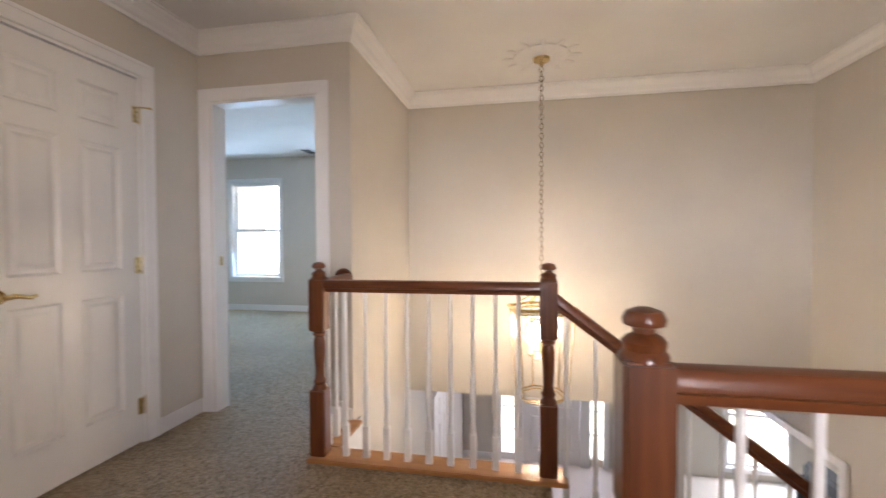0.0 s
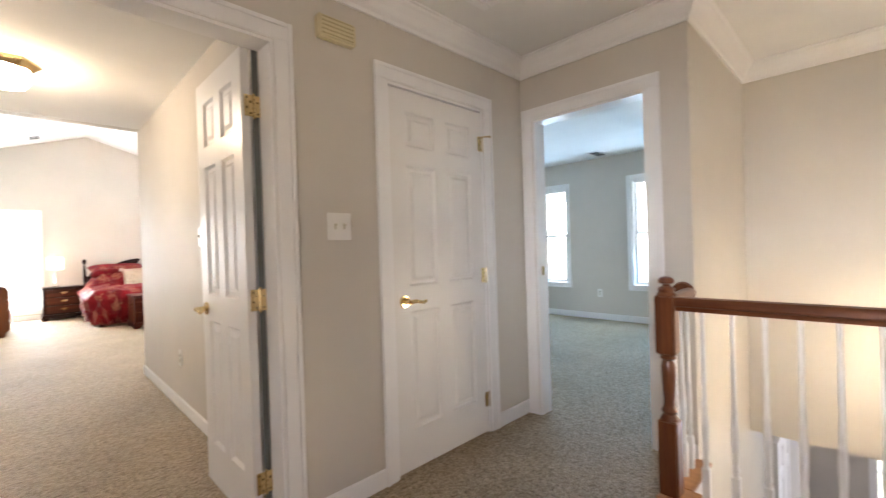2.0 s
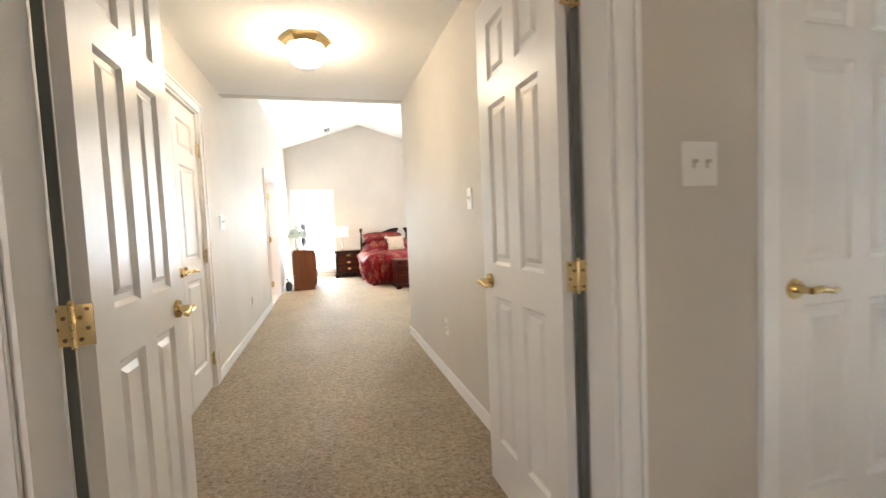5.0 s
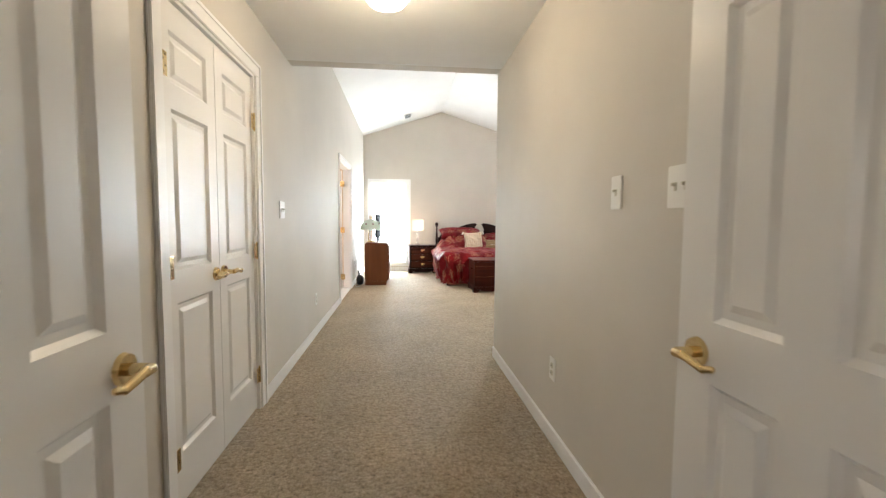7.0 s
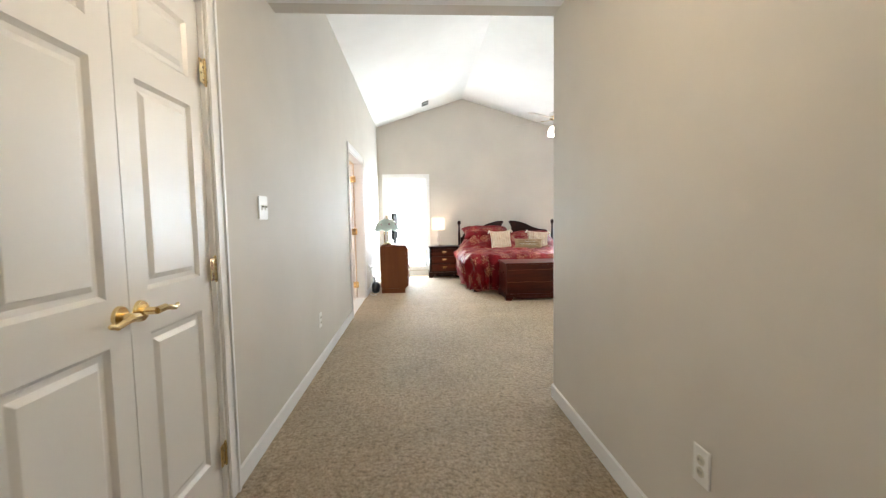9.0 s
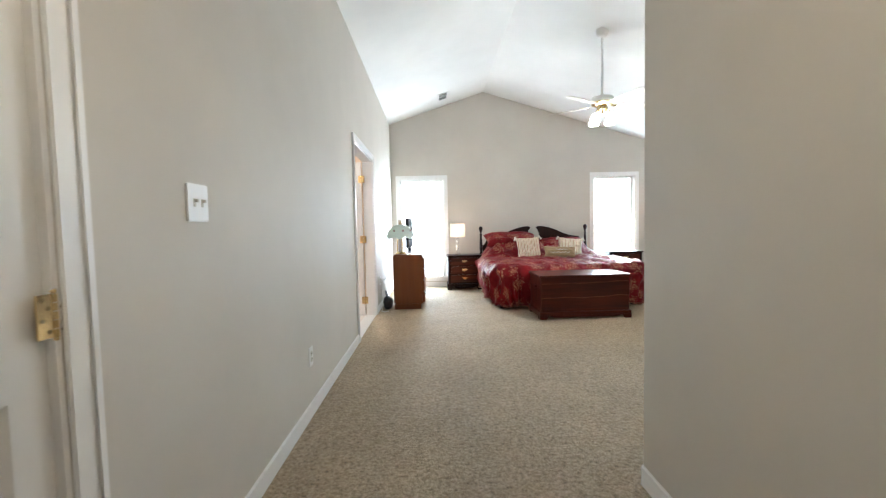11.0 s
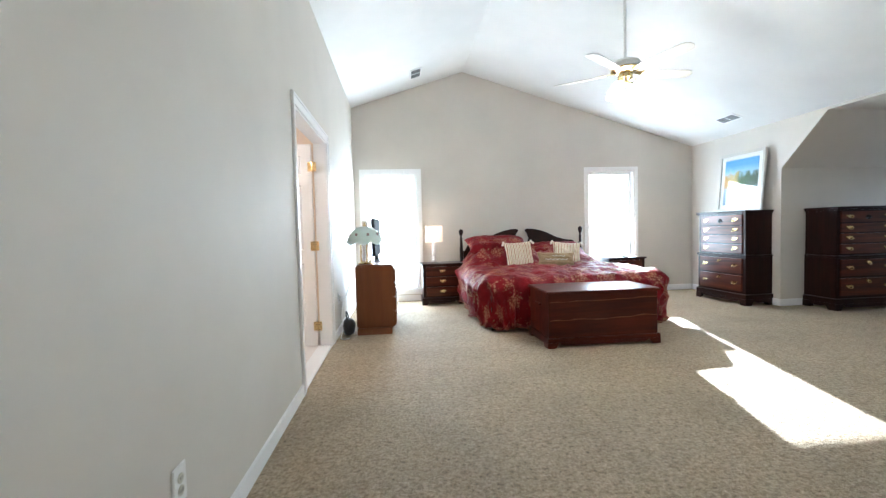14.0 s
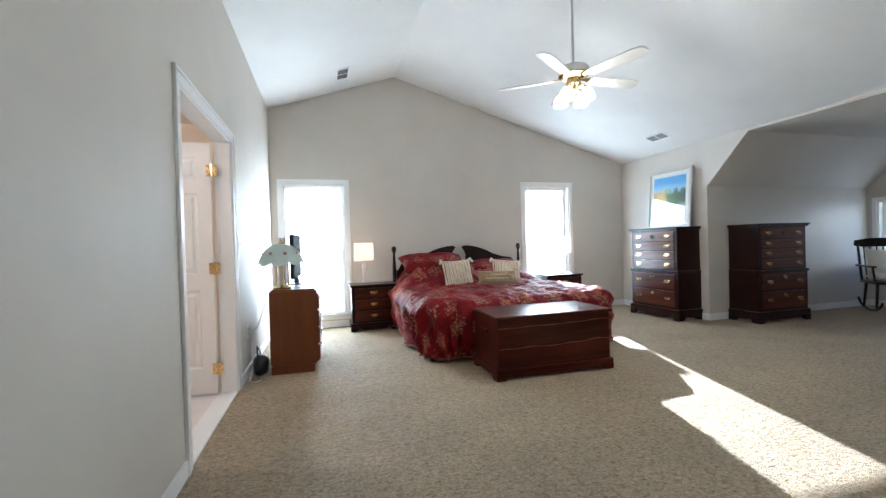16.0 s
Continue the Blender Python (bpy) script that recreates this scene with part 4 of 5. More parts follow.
run("entry_frame", [(8.22, 8.30, -3.49, -3.41, -2.72, -0.6), (8.22, 8.30, -3.19, -3.03, -2.72, -0.6), (8.22, 8.30, -2.11, -1.94, -2.72, -0.6), (8.22, 8.30, -1.72, -1.64, -2.72, -0.6), (8.22, 8.30, -3.41, -1.72, -0.69, -0.6)], "white entry door frame", "trim")
for nm, y in (("sidelight_1", -3.30), ("sidelight_2", -1.83)):
    w = thing(nm, pose(8.36, y, 0), "narrow leaded sidelight window beside the front door", "window", kind="structure")
    bm = bmesh.new()
    box(bm, -0.004, 0.004, -0.105, 0.105, -2.59, -0.71)
    pn = part("pane", bm, PANE, w)
    pn.visible_shadow = False
    bm = bmesh.new()
    for z in (-2.2, -1.8, -1.4, -1.0):
        box(bm, -0.012, 0.012, -0.105, 0.105, z - 0.01, z + 0.01)
    part("muntin", bm, TRIM, w)
lc = thing("door_8", pose(5.6, -1.07, -2.71), "white six-panel coat closet door in the lower hall", "door")
six_panel_leaf("leaf", 0.76, 2.03, lc)
run("lower_opening_trim", [(4.30, 4.37, -4.3, -4.28, -2.72, -0.45), (4.37, 7.6, -4.3, -4.28, -0.52, -0.45), (7.6, 7.67, -4.3, -4.28, -2.72, -0.45)], "white painted opening trim", "trim")
sf = thing("sofa", pose(6.4, -6.2, -2.72), "dark upholstered sofa in the lower room", "sofa")
for nm, b in (("seat", (-0.9, 0.9, -0.4, 0.35, 0.12, 0.45)), ("backrest", (-0.9, 0.9, 0.2, 0.45, 0.45, 0.88)), ("armrest", (-1.05, -0.9, -0.4, 0.45, 0.12, 0.62)), ("armrest", (0.9, 1.05, -0.4, 0.45, 0.12, 0.62)), ("plinth", (-0.95, 0.95, -0.35, 0.4, 0.0, 0.12))):
    bm = bmesh.new()
    box(bm, *b)
    bevel(bm, 0.05, 3)
    part(nm, bm, cloth("dark_upholstery", (0.03, 0.035, 0.04), (0.06, 0.065, 0.07)), sf, "", True)


# ---- bedroom furniture ----
def bail_pull(parent, x, y, z, s=1.0):
    """A brass bail pull on a front at y, facing -y."""
    s *= 1.25
    bm = bmesh.new()
    prism(bm, [(x - 0.040 * s, z + 0.004), (x - 0.032 * s, z + 0.022), (x - 0.014 * s, z + 0.012), (x, z + 0.024), (x + 0.014 * s, z + 0.012), (x + 0.032 * s, z + 0.022), (x + 0.040 * s, z + 0.004), (x + 0.022 * s, z - 0.006), (x, z - 0.014), (x - 0.022 * s, z - 0.006)], y - 0.003, y)
    pts = [(x - 0.030 * s, y - 0.006, z + 0.005), (x - 0.028 * s, y - 0.018, z - 0.010), (x - 0.012 * s, y - 0.020, z - 0.020), (x + 0.012 * s, y - 0.020, z - 0.020), (x + 0.028 * s, y - 0.018, z - 0.010), (x + 0.030 * s, y - 0.006, z + 0.005)]
    tube(bm, pts, 0.0048, 6)
    for k in (-1, 1):
        ball(bm, (x + k * 0.03 * s, y - 0.005, z + 0.005), 0.007, 8)
    return part("drawer_pull", bm, BRASS, parent, "brass bail pull", True)


def drawer(parent, x0, x1, z0, z1, y, mat, pulls):
    bm = bmesh.new()
    box(bm, x0, x1, y - 0.014, y + 0.01, z0, z1)
    bevel(bm, 0.006, 2)
    d = part("drawer", bm, mat, parent)
    for x in pulls:
        bail_pull(d, x, y - 0.014, (z0 + z1) / 2 + 0.004)
    return d


def bracket_base(w, d, h, mat, parent, name="base"):
    """A moulded plinth with ogee bracket feet."""
    bm = bmesh.new()
    box(bm, -0.02, w + 0.02, -0.02, d, h * 0.55, h)
    bevel(bm, 0.006, 2)
    prism(bm, [(0.09, h * 0.56), (0.12, h * 0.34), (0.20, h * 0.26), (w - 0.20, h * 0.26), (w - 0.12, h * 0.34), (w - 0.09, h * 0.56)], -0.017, 0.0)
    for xs in (-0.017, w + 0.001):
        prism(bm, [(0.09, h * 0.56), (0.12, h * 0.34), (0.18, h * 0.26), (d - 0.08, h * 0.26), (d - 0.08, h * 0.56)], xs, xs + 0.016, "x")
    for x0, x1 in ((-0.02, 0.10), (w - 0.10, w + 0.02)):
        prism(bm, [(x0, 0), (x1 - 0.04 if x0 < 0 else x1, 0), (x1, h * 0.56), (x0, h * 0.56)] if x0 < 0 else [(x0 + 0.04, 0), (x1, 0), (x1, h * 0.56), (x0, h * 0.56)], -0.019, 0.0)
        prism(bm, [(-0.018, 0), (0.08, 0), (0.12, h * 0.56), (-0.018, h * 0.56)], x0 + 0.001 if x0 < 0 else x1 - 0.021, x0 + 0.02 if x0 < 0 else x1 - 0.001, "x")
        box(bm, (x0 + 0.002) if x0 < 0 else x1 - 0.08, x0 + 0.08 if x0 < 0 else x1 - 0.002, d - 0.08, d - 0.001, 0, h * 0.56)
    return part(name, bm, mat, parent)


def tall_chest(m, label):
    w, d = 0.87, 0.42
    c = thing("chest_of_drawers", m, label, "dresser", "matching tall chests")
    bracket_base(w, d, 0.15, MAHOG_DARK, c)
    bm = bmesh.new()
    box(bm, 0, w, 0, d, 0.15, 0.655)
    box(bm, 0.012, w - 0.012, 0.008, d, 0.69, 1.265)
    bevel(bm, 0.004, 1)
    part("carcass", bm, MAHOG_DARK, c)
    bm = bmesh.new()
    box(bm, -0.012, w + 0.012, -0.022, d, 0.655, 0.69)
    bevel(bm, 0.010, 3)
    part("waist_moulding", bm, MAHOG_DARK, c)
    bm = bmesh.new()
    box(bm, -0.022, w + 0.022, -0.035, d, 1.272, 1.30)
    bevel(bm, 0.008, 3)
    box(bm, -0.005, w + 0.005, -0.012, d - 0.002, 1.255, 1.275)
    part("top", bm, MAHOG_DARK, c)
    for z0, z1 in ((0.185, 0.405), (0.43, 0.64)):
        dr = drawer(c, 0.05, w - 0.05, z0, z1, 0, MAHOG_LIT, (0.17, w - 0.17))
        bail_pull(dr, w / 2, -0.014, z1 - 0.045, 0.6)
    for z0, z1 in ((0.71, 0.835), (0.85, 0.965), (0.98, 1.09), (1.105, 1.24)):
        dr = drawer(c, 0.055, w - 0.055, z0, z1, 0.008, MAHOG_LIT, (0.17, w - 0.17))
    bm = bmesh.new()
    for i in range(9):
        a = math.pi * (i + 0.5) / 9
        bmesh.ops.create_uvsphere(bm, u_segments=8, v_segments=5, radius=0.022, matrix=Matrix.Translation((w / 2 + 0.032 * math.cos(a), -0.007, 1.145 + 0.032 * math.sin(a))) @ pose(0, 0, 0, 0, -math.degrees(a), 0) @ Matrix.Diagonal((1, 0.35, 0.3, 1)))
    rod(bm, (w / 2, -0.004, 1.145), (w / 2, -0.012, 1.145), 0.012, n=10)
    part("carved_fan", bm, MAHOG_DARK, c, "carved half-round shell")
    return c


tall_chest(pose(5.33, 8.98, 0, 0, 0, -88), "tall dark mahogany chest of six drawers beside the window wall")
tall_chest(pose(6.10, 7.565, 0), "tall dark mahogany chest of six drawers in the alcove")


def night_stand(m, label):
    w, d, h = 0.60, 0.42, 0.63
    n = thing("nightstand", m, label, "nightstand", "nightstands beside the bed")
    bracket_base(w, d, 0.11, MAHOG_DARK, n)
    bm = bmesh.new()
    box(bm, 0, w, 0, d, 0.11, h - 0.028)
    bevel(bm, 0.004, 1)
    part("carcass", bm, MAHOG_DARK, n)
    bm = bmesh.new()
    box(bm, -0.022, w + 0.022, -0.03, d, h - 0.026, h)
    bevel(bm, 0.008, 3)
    part("top", bm, MAHOG_DARK, n)
    for z0, z1 in ((0.135, 0.275), (0.29, 0.43), (0.445, 0.585)):
        drawer(n, 0.045, w - 0.045, z0, z1, 0, MAHOG_LIT, (w / 2,))
    return n


night_stand(pose(1.04, 9.25, 0), "dark mahogany three-drawer nightstand with brass pulls")
night_stand(pose(4.01, 9.25, 0), "dark mahogany nightstand under the window")
def bedside_lamp(m):
    bl = thing("bedside_lamp", m, "bedside lamp with a square cream shade and glass stem, lit", "lamp", "bedside lamps")
    bm = bmesh.new()
    box(bm, -0.06, 0.06, -0.06, 0.06, 0, 0.022)
    bevel(bm, 0.004)
    part("base", bm, NICKEL, bl)
    bm = bmesh.new()
    for k in range(3):
        z = 0.03 + k * 0.095
        lathe(bm, [(0.012, z - 0.008), (0.022, z), (0.024, z + 0.04), (0.022, z + 0.08), (0.012, z + 0.087)], 8)
    part("stem", bm, CRYSTAL, bl, "stacked clear glass stem")
    bm = bmesh.new()
    rod(bm, (0, 0, 0.31), (0, 0, 0.44), 0.008)
    part("socket", bm, NICKEL, bl)
    bm = bmesh.new()
    a, b2 = 0.128, 0.122
    vs = []
    for h_, r in ((0.33, a), (0.575, b2)):
        vs.append([bm.verts.new((x * r, y * r, h_)) for x, y in ((-1, -1), (1, -1), (1, 1), (-1, 1))])
    for i in range(4):
        bm.faces.new((vs[0][i], vs[0][(i + 1) % 4], vs[1][(i + 1) % 4], vs[1][i]))
    bmesh.ops.solidify(bm, geom=bm.faces[:], thickness=0.003)
    part("shade", bm, SHADE_GLOW, bl, "glowing cream fabric shade")
    return bl


bedside_lamp(pose(1.235, 9.43, 0.63))
bedside_lamp(pose(4.345, 9.43, 0.63))

# low dresser with lamp and television
ld = thing("low_dresser", pose(0.626, 7.53, 0, 0, 0, 90), "mid-brown wooden low dresser with curved front edges", "dresser")
w, d, h = 1.15, 0.42, 0.775
bm = bmesh.new()
box(bm, 0.0, w, 0.0, d, 0.07, h)
bevel(bm, 0.018, 4)
part("carcass", bm, MAPLE, ld)
bm = bmesh.new()
box(bm, 0.006, w - 0.006, 0.035, d - 0.005, 0, 0.075)
part("plinth", bm, MAPLE, ld)
for k in range(4):
    z0 = 0.10 + k * 0.16
    for x0, x1 in ((0.02, w / 2 - 0.008), (w / 2 + 0.008, w - 0.02)):
        bm = bmesh.new()
        box(bm, x0, x1, -0.018, 0.01, z0, z0 + 0.145)
        bevel(bm, 0.006, 2)
        dr = part("drawer", bm, MAPLE, ld)
        bm = bmesh.new()
        tube(bm, [((x0 + x1) / 2 - 0.06, -0.018, z0 + 0.09), ((x0 + x1) / 2 - 0.055, -0.035, z0 + 0.085), ((x0 + x1) / 2 + 0.055, -0.035, z0 + 0.085), ((x0 + x1) / 2 + 0.06, -0.018, z0 + 0.09)], 0.006)
        part("drawer_pull", bm, NICKEL, dr, "bright metal pull")

gl = thing("glass_lamp", pose(0.312, 7.70, 0.776), "brass table lamp with a scalloped white glass shade", "lamp")
bm = bmesh.new()
lathe(bm, [(0.085, 0), (0.088, 0.012), (0.075, 0.022), (0.05, 0.03), (0.045, 0.035)], 24)
for i in range(5):
    a = 2 * math.pi * i / 5
    rod(bm, (0.058 * math.cos(a), 0.058 * math.sin(a), 0.03), (0.058 * math.cos(a), 0.058 * math.sin(a), 0.26), 0.008)
lathe(bm, [(0.066, 0.255), (0.07, 0.265), (0.05, 0.28), (0.012, 0.29), (0.012, 0.42), (0.02, 0.43), (0.008, 0.45), (0.012, 0.46), (0.001, 0.475)], 20)
part("stand", bm, BRASS, gl, "polished brass columned stand", True)
bm = bmesh.new()
lathe(bm, [(0.028, 0.04), (0.034, 0.10), (0.030, 0.17), (0.036, 0.24)], 14)
part("glass_column", bm, PANE, gl, "clear glass column", True)
bm = bmesh.new()
n, rings = 64, []
for k, (r, z) in enumerate(((0.035, 0.425), (0.09, 0.41), (0.14, 0.37), (0.175, 0.32), (0.195, 0.275), (0.200, 0.255))):
    ring = []
    for i in range(n):
        a = 2 * math.pi * i / n
        lobe = abs(math.cos(4 * a))
        rr = r * (1 + 0.075 * (lobe - 0.5) * k / 5)
        zz = z - 0.034 * lobe * (k / 5) ** 3
        ring.append(bm.verts.new((rr * math.cos(a), rr * math.sin(a), zz)))
    rings.append(ring)
for lo, hi in zip(rings, rings[1:]):
    for i in range(n):
        bm.faces.new((lo[i], lo[(i + 1) % n], hi[(i + 1) % n], hi[i]))
bmesh.ops.solidify(bm, geom=bm.faces[:], thickness=0.004)
sh = part("shade", bm, MILK, gl, "scalloped milk-glass shade with painted flowers", True)
for i in range(8):
    a = math.pi / 4 * i + 0.25
    bm = bmesh.new()
    for k in range(4):
        ball(bm, (0.166 * math.cos(a + 0.08 * (k % 2)), 0.166 * math.sin(a + 0.08 * (k % 2)), 0.328 + 0.014 * (k // 2)), 0.009, 8)
    part("painted_flower", bm, paint("faded_rose", (0.40, 0.27, 0.27), 0.4), sh)
tv = thing("television", pose(0.410, 8.20, 0.776, 0, 0, -3), "slim black television seen from its edge on the dresser", "television")
bm = bmesh.new()
box(bm, -0.022, 0.018, -0.31, 0.31, 0.07, 0.52)
bevel(bm, 0.006)
MATT = paint("matt_black_plastic", (0.010, 0.010, 0.011), 0.8, 0.1, 0.05)
MATT.node_tree.nodes["Principled BSDF"].inputs["Specular IOR Level"].default_value = 0.1
part("screen", bm, MATT, tv)
bm = bmesh.new()
lathe(bm, [(0.11, 0), (0.11, 0.008), (0.03, 0.014), (0.022, 0.08)], 20)
part("stand", bm, BLACK, tv)
for i, (x, y) in enumerate(((0.25, 8.23), (0.285, 8.30))):
    tb = thing("cardboard_tube", pose(x, y, 0.776), "thin upright cardboard tube standing on the dresser", "tube", "tubes behind the lamp")
    bm = bmesh.new()
    rod(bm, (0, 0, 0), (0, 0, 0.50), 0.016, n=12)
    part("tube", bm, paint("pale_card", (0.55, 0.45, 0.38), 0.7), tb)

bag = thing("handbag", pose(0.115, 7.61, 0), "small black bag slumped on the floor by the wall", "bag")
bm = bmesh.new()
ball(bm, (0, 0, 0.095), 0.105, 16, (0.72, 1.25, 0.92))
for v in bm.verts:
    v.co += Vector((noise.noise(v.co * 9) * 0.02, noise.noise(v.co * 9 + Vector((3, 1, 2))) * 0.02, noise.noise(v.co * 7) * 0.012))
    v.co.z = max(v.co.z, 0.001)
part("body", bm, BLACK, bag, "", True)
bm = bmesh.new()
tube(bm, [(0.0, -0.08, 0.12), (-0.02, -0.06, 0.22), (-0.03, 0.0, 0.26), (-0.02, 0.06, 0.22), (0, 0.08, 0.12)], 0.007)
part("strap", bm, BLACK, bag)
cb = thing("power_cable", pose(0, 0, 0), "white power cables hanging from a wall socket", "cable")
bm = bmesh.new()
tube(bm, [(0.02, 7.65, 0.40), (0.05, 7.64, 0.36), (0.04, 7.60, 0.22), (0.06, 7.56, 0.10), (0.05, 7.40, 0.012), (0.09, 7.36, 0.008), (0.14, 7.40, 0.008)], 0.005, 6)
part("cord", bm, WHITE_PLASTIC, cb)
bm = bmesh.new()
tube(bm, [(0.02, 7.68, 0.40), (0.08, 7.70, 0.42), (0.14, 7.72, 0.60), (0.19, 7.74, 0.76)], 0.005, 6)
part("cord", bm, WHITE_PLASTIC, cb)
wall_plate("wall_outlet", pose(0, 7.665, 0.40, 0, 0, 90), 0.076, 0.122, "outlet", "white wall socket with plugs beside the dresser")

# cedar chest
cc = thing("cedar_chest", pose(2.07, 6.655, 0), "reddish cedar blanket chest at the foot of the bed", "chest")
w, d = 1.08, 0.56
bm = bmesh.new()
box(bm, 0, w, 0, d, 0.08, 0.505)
bevel(bm, 0.004, 1)
part("body", bm, CEDAR, cc)
bracket_base(w, d, 0.095, CEDAR, cc)
bm = bmesh.new()
box(bm, -0.02, w + 0.02, -0.025, d + 0.01, 0.508, 0.536)
bevel(bm, 0.007, 3)
part("lid", bm, CEDAR, cc, "polished cedar lid")
SAP = wood("sapwood", (0.13, 0.035, 0.013), (0.26, 0.085, 0.03), 0.35, 3, "x", 0.0)
for z, amp in ((0.26, 0.006), (0.435, 0.003)):
    bm = bmesh.new()
    lo, hi = [], []
    for i in range(25):
        x = 0.01 + (w - 0.02) * i / 24
        zz = z + amp * math.sin(i * 0.37) + amp * 0.6 * math.sin(i * 0.91 + 1) + 0.02 * (i / 24 - 0.5)
        lo.append((x, zz))
        hi.append((x, zz + 0.007 + 0.003 * math.sin(i * 1.3)))
    prism(bm, lo + hi[::-1], -0.0025, -0.0005)
    part("sapwood_streak", bm, SAP, cc, "pale sapwood streak")
bm = bmesh.new()
box(bm, -0.022, 0.0, 0.20, 0.36, 0.37, 0.395)
bevel(bm, 0.006)
part("handle", bm, CEDAR, cc, "wooden grip on the end")

# ---- bed ----
bed = thing("bed", pose(2.66, 9.5, 0), "king bed with dark mahogany headboard and turned posts", "bed")
for x in (-0.985, 0.985):
    bm = bmesh.new()
    box(bm, -0.032, 0.032, -0.032, 0.032, 0, 0.62)
    bevel(bm, 0.005)
    lathe(bm, [(0.03, 0.62), (0.034, 0.64), (0.022, 0.66), (0.030, 0.72), (0.026, 0.85), (0.018, 0.98), (0.028, 0.99), (0.016, 1.01), (0.014, 1.03), (0.032, 1.075), (0.037, 1.105), (0.030, 1.13), (0.008, 1.147)], 18)
    part("post", bm, MAHOG_DARK, bed, "turned post with a ball top", True, pose(x, 0, 0))
bm = bmesh.new()
prism(bm, [(-0.955, 0.25), (0.955, 0.25), (0.955, 0.80), (-0.955, 0.80)], -0.012, 0.018)
part("headboard", bm, MAHOG_DARK, bed)
for s_ in (-1, 1):
    bm = bmesh.new()
    pts = [(0.07, 0.80), (0.93, 0.80), (0.86, 0.925), (0.70, 0.945), (0.56, 0.99), (0.42, 1.06), (0.30, 1.10), (0.18, 1.125), (0.09, 1.13), (0.05, 1.105), (0.09, 1.05), (0.115, 0.98), (0.10, 0.90)]
    prism(bm, [(s_ * x, z) for x, z in pts], -0.018, 0.024)
    bevel(bm, 0.004, 1)
    part("pediment_scroll", bm, MAHOG_DARK, bed, "carved broken-pediment scroll")
for x0, x1 in ((-0.97, -0.94), (0.94, 0.97)):
    bm = bmesh.new()
    box(bm, x0, x1, -2.06, -0.03, 0.22, 0.36)
    bevel(bm, 0.004)
    part("side_rail", bm, MAHOG_DARK, bed)
bm = bmesh.new()
box(bm, -0.97, 0.97, -2.09, -2.06, 0.16, 0.40)
part("foot_rail", bm, MAHOG_DARK, bed)
for x in (-0.93, 0.93):
    bm = bmesh.new()
    box(bm, x - 0.035, x + 0.035, -2.06, -1.99, 0, 0.22)
    part("leg", bm, MAHOG_DARK, bed)
bm = bmesh.new()
box(bm, -0.93, 0.93, -2.05, -0.03, 0.23, 0.53)
bevel(bm, 0.05, 4)
part("mattress", bm, CREAM, bed, "", True)


def smooth(lo, hi, x):
    x = min(1.0, max(0.0, (x - lo) / (hi - lo)))
    return x * x * (3 - 2 * x)


def ridge(x, y, z):
    """Soft rounded creases of quilted cloth, about -1 to 1."""
    return 1 - 3.2 * abs(noise.noise(Vector((x, y, z))))


cf = thing("comforter", pose(2.66, 9.5, 0), "rumpled red damask comforter with tan flowers spread over the bed", "comforter")
bm = bmesh.new()
uvl = bm.loops.layers.uv.new("UVMap")
NA, NB = 170, 150
HALF, LONG, ROUND, FOLD = 0.955, 2.09, 0.26, 0.15
grid, flatuv = [], {}
for i in range(NA + 1):
    row = []
    for j in range(NB + 1):
        b = 0.10 + 2.65 * j / NB
        a = 1.63 * (2 * i / NA - 1)
        sx = 1 if a >= 0 else -1
        # distance past the rounded edge of the mattress
        qx, qy = max(abs(a) - (HALF - ROUND), 0), max(b - (LONG - ROUND), 0)
        q = math.hypot(qx, qy)
        over = q - ROUND
        x, y, down = abs(a), b, 0.0
        if over > 0:
            nx, ny = qx / q, qy / q
            over = over if over < 0.64 else 0.64 + 0.15 * (over - 0.64)
            if over < FOLD * math.pi / 2:
                out, down = FOLD * math.sin(over / FOLD), FOLD * (1 - math.cos(over / FOLD))
            else:
                hang = over - FOLD * math.pi / 2
                out, down = FOLD - 0.16 * hang, FOLD + hang
            hanging = smooth(0.1, 0.4, over)
            along = math.atan2(qy, qx) * 0.5 + b * nx + a * sx * ny
            out += hanging * (0.030 * math.sin(along * 11 + sx) + 0.035 * noise.noise(Vector((a * 2.6, b * 2.6, 9))))
            out += 0.028 * ridge(a * 3.5, b * 3.5, 4) * smooth(0.0, 0.15, over)
            x = min(abs(a), HALF - ROUND) + nx * (ROUND + out)
            y = min(b, LONG - ROUND) + ny * (ROUND + min(out, 0.155) if ny > 0.9 else ROUND + out)
        puff = 0.020 * noise.noise(Vector((a * 2.1, b * 2.1, 0))) + 0.022 * ridge(a * 3.1, b * 2.6, 3) + 0.013 * ridge(a * 7, b * 6, 5)
        mound = (0.255 - 0.085 * smooth(-0.10, 0.12, a)) * (1 - smooth(0.44, 0.86, b)) * (1 - smooth(0.72, 1.06, abs(a)))
        mound *= 1 + 0.10 * ridge(a * 4, b * 4, 11)
        z = 0.600 + mound + puff * (1 - 0.6 * smooth(0.1, 0.3, down)) - down
        z = max(z, 0.030 + 0.02 * (noise.noise(Vector((a * 3, b * 3, 7))) + 1) * 0.5)
        x += 0.09 * smooth(0.5, 2.0, b) * smooth(0.6, 1.1, a)
        v = bm.verts.new((sx * x, -y, z))
        flatuv[v] = (a, b)
        row.append(v)
    grid.append(row)
for i in range(NA):
    for j in range(NB):
        f = bm.faces.new((grid[i][j], grid[i + 1][j], grid[i + 1][j + 1], grid[i][j + 1]))
        for l in f.loops:
            l[uvl].uv = flatuv[l.vert]
bmesh.ops.recalc_face_normals(bm, faces=bm.faces[:])
cover = part("cover", bm, DAMASK, cf, "", True)
so = cover.modifiers.new("thick", "SOLIDIFY")
so.thickness, so.offset = 0.02, -1
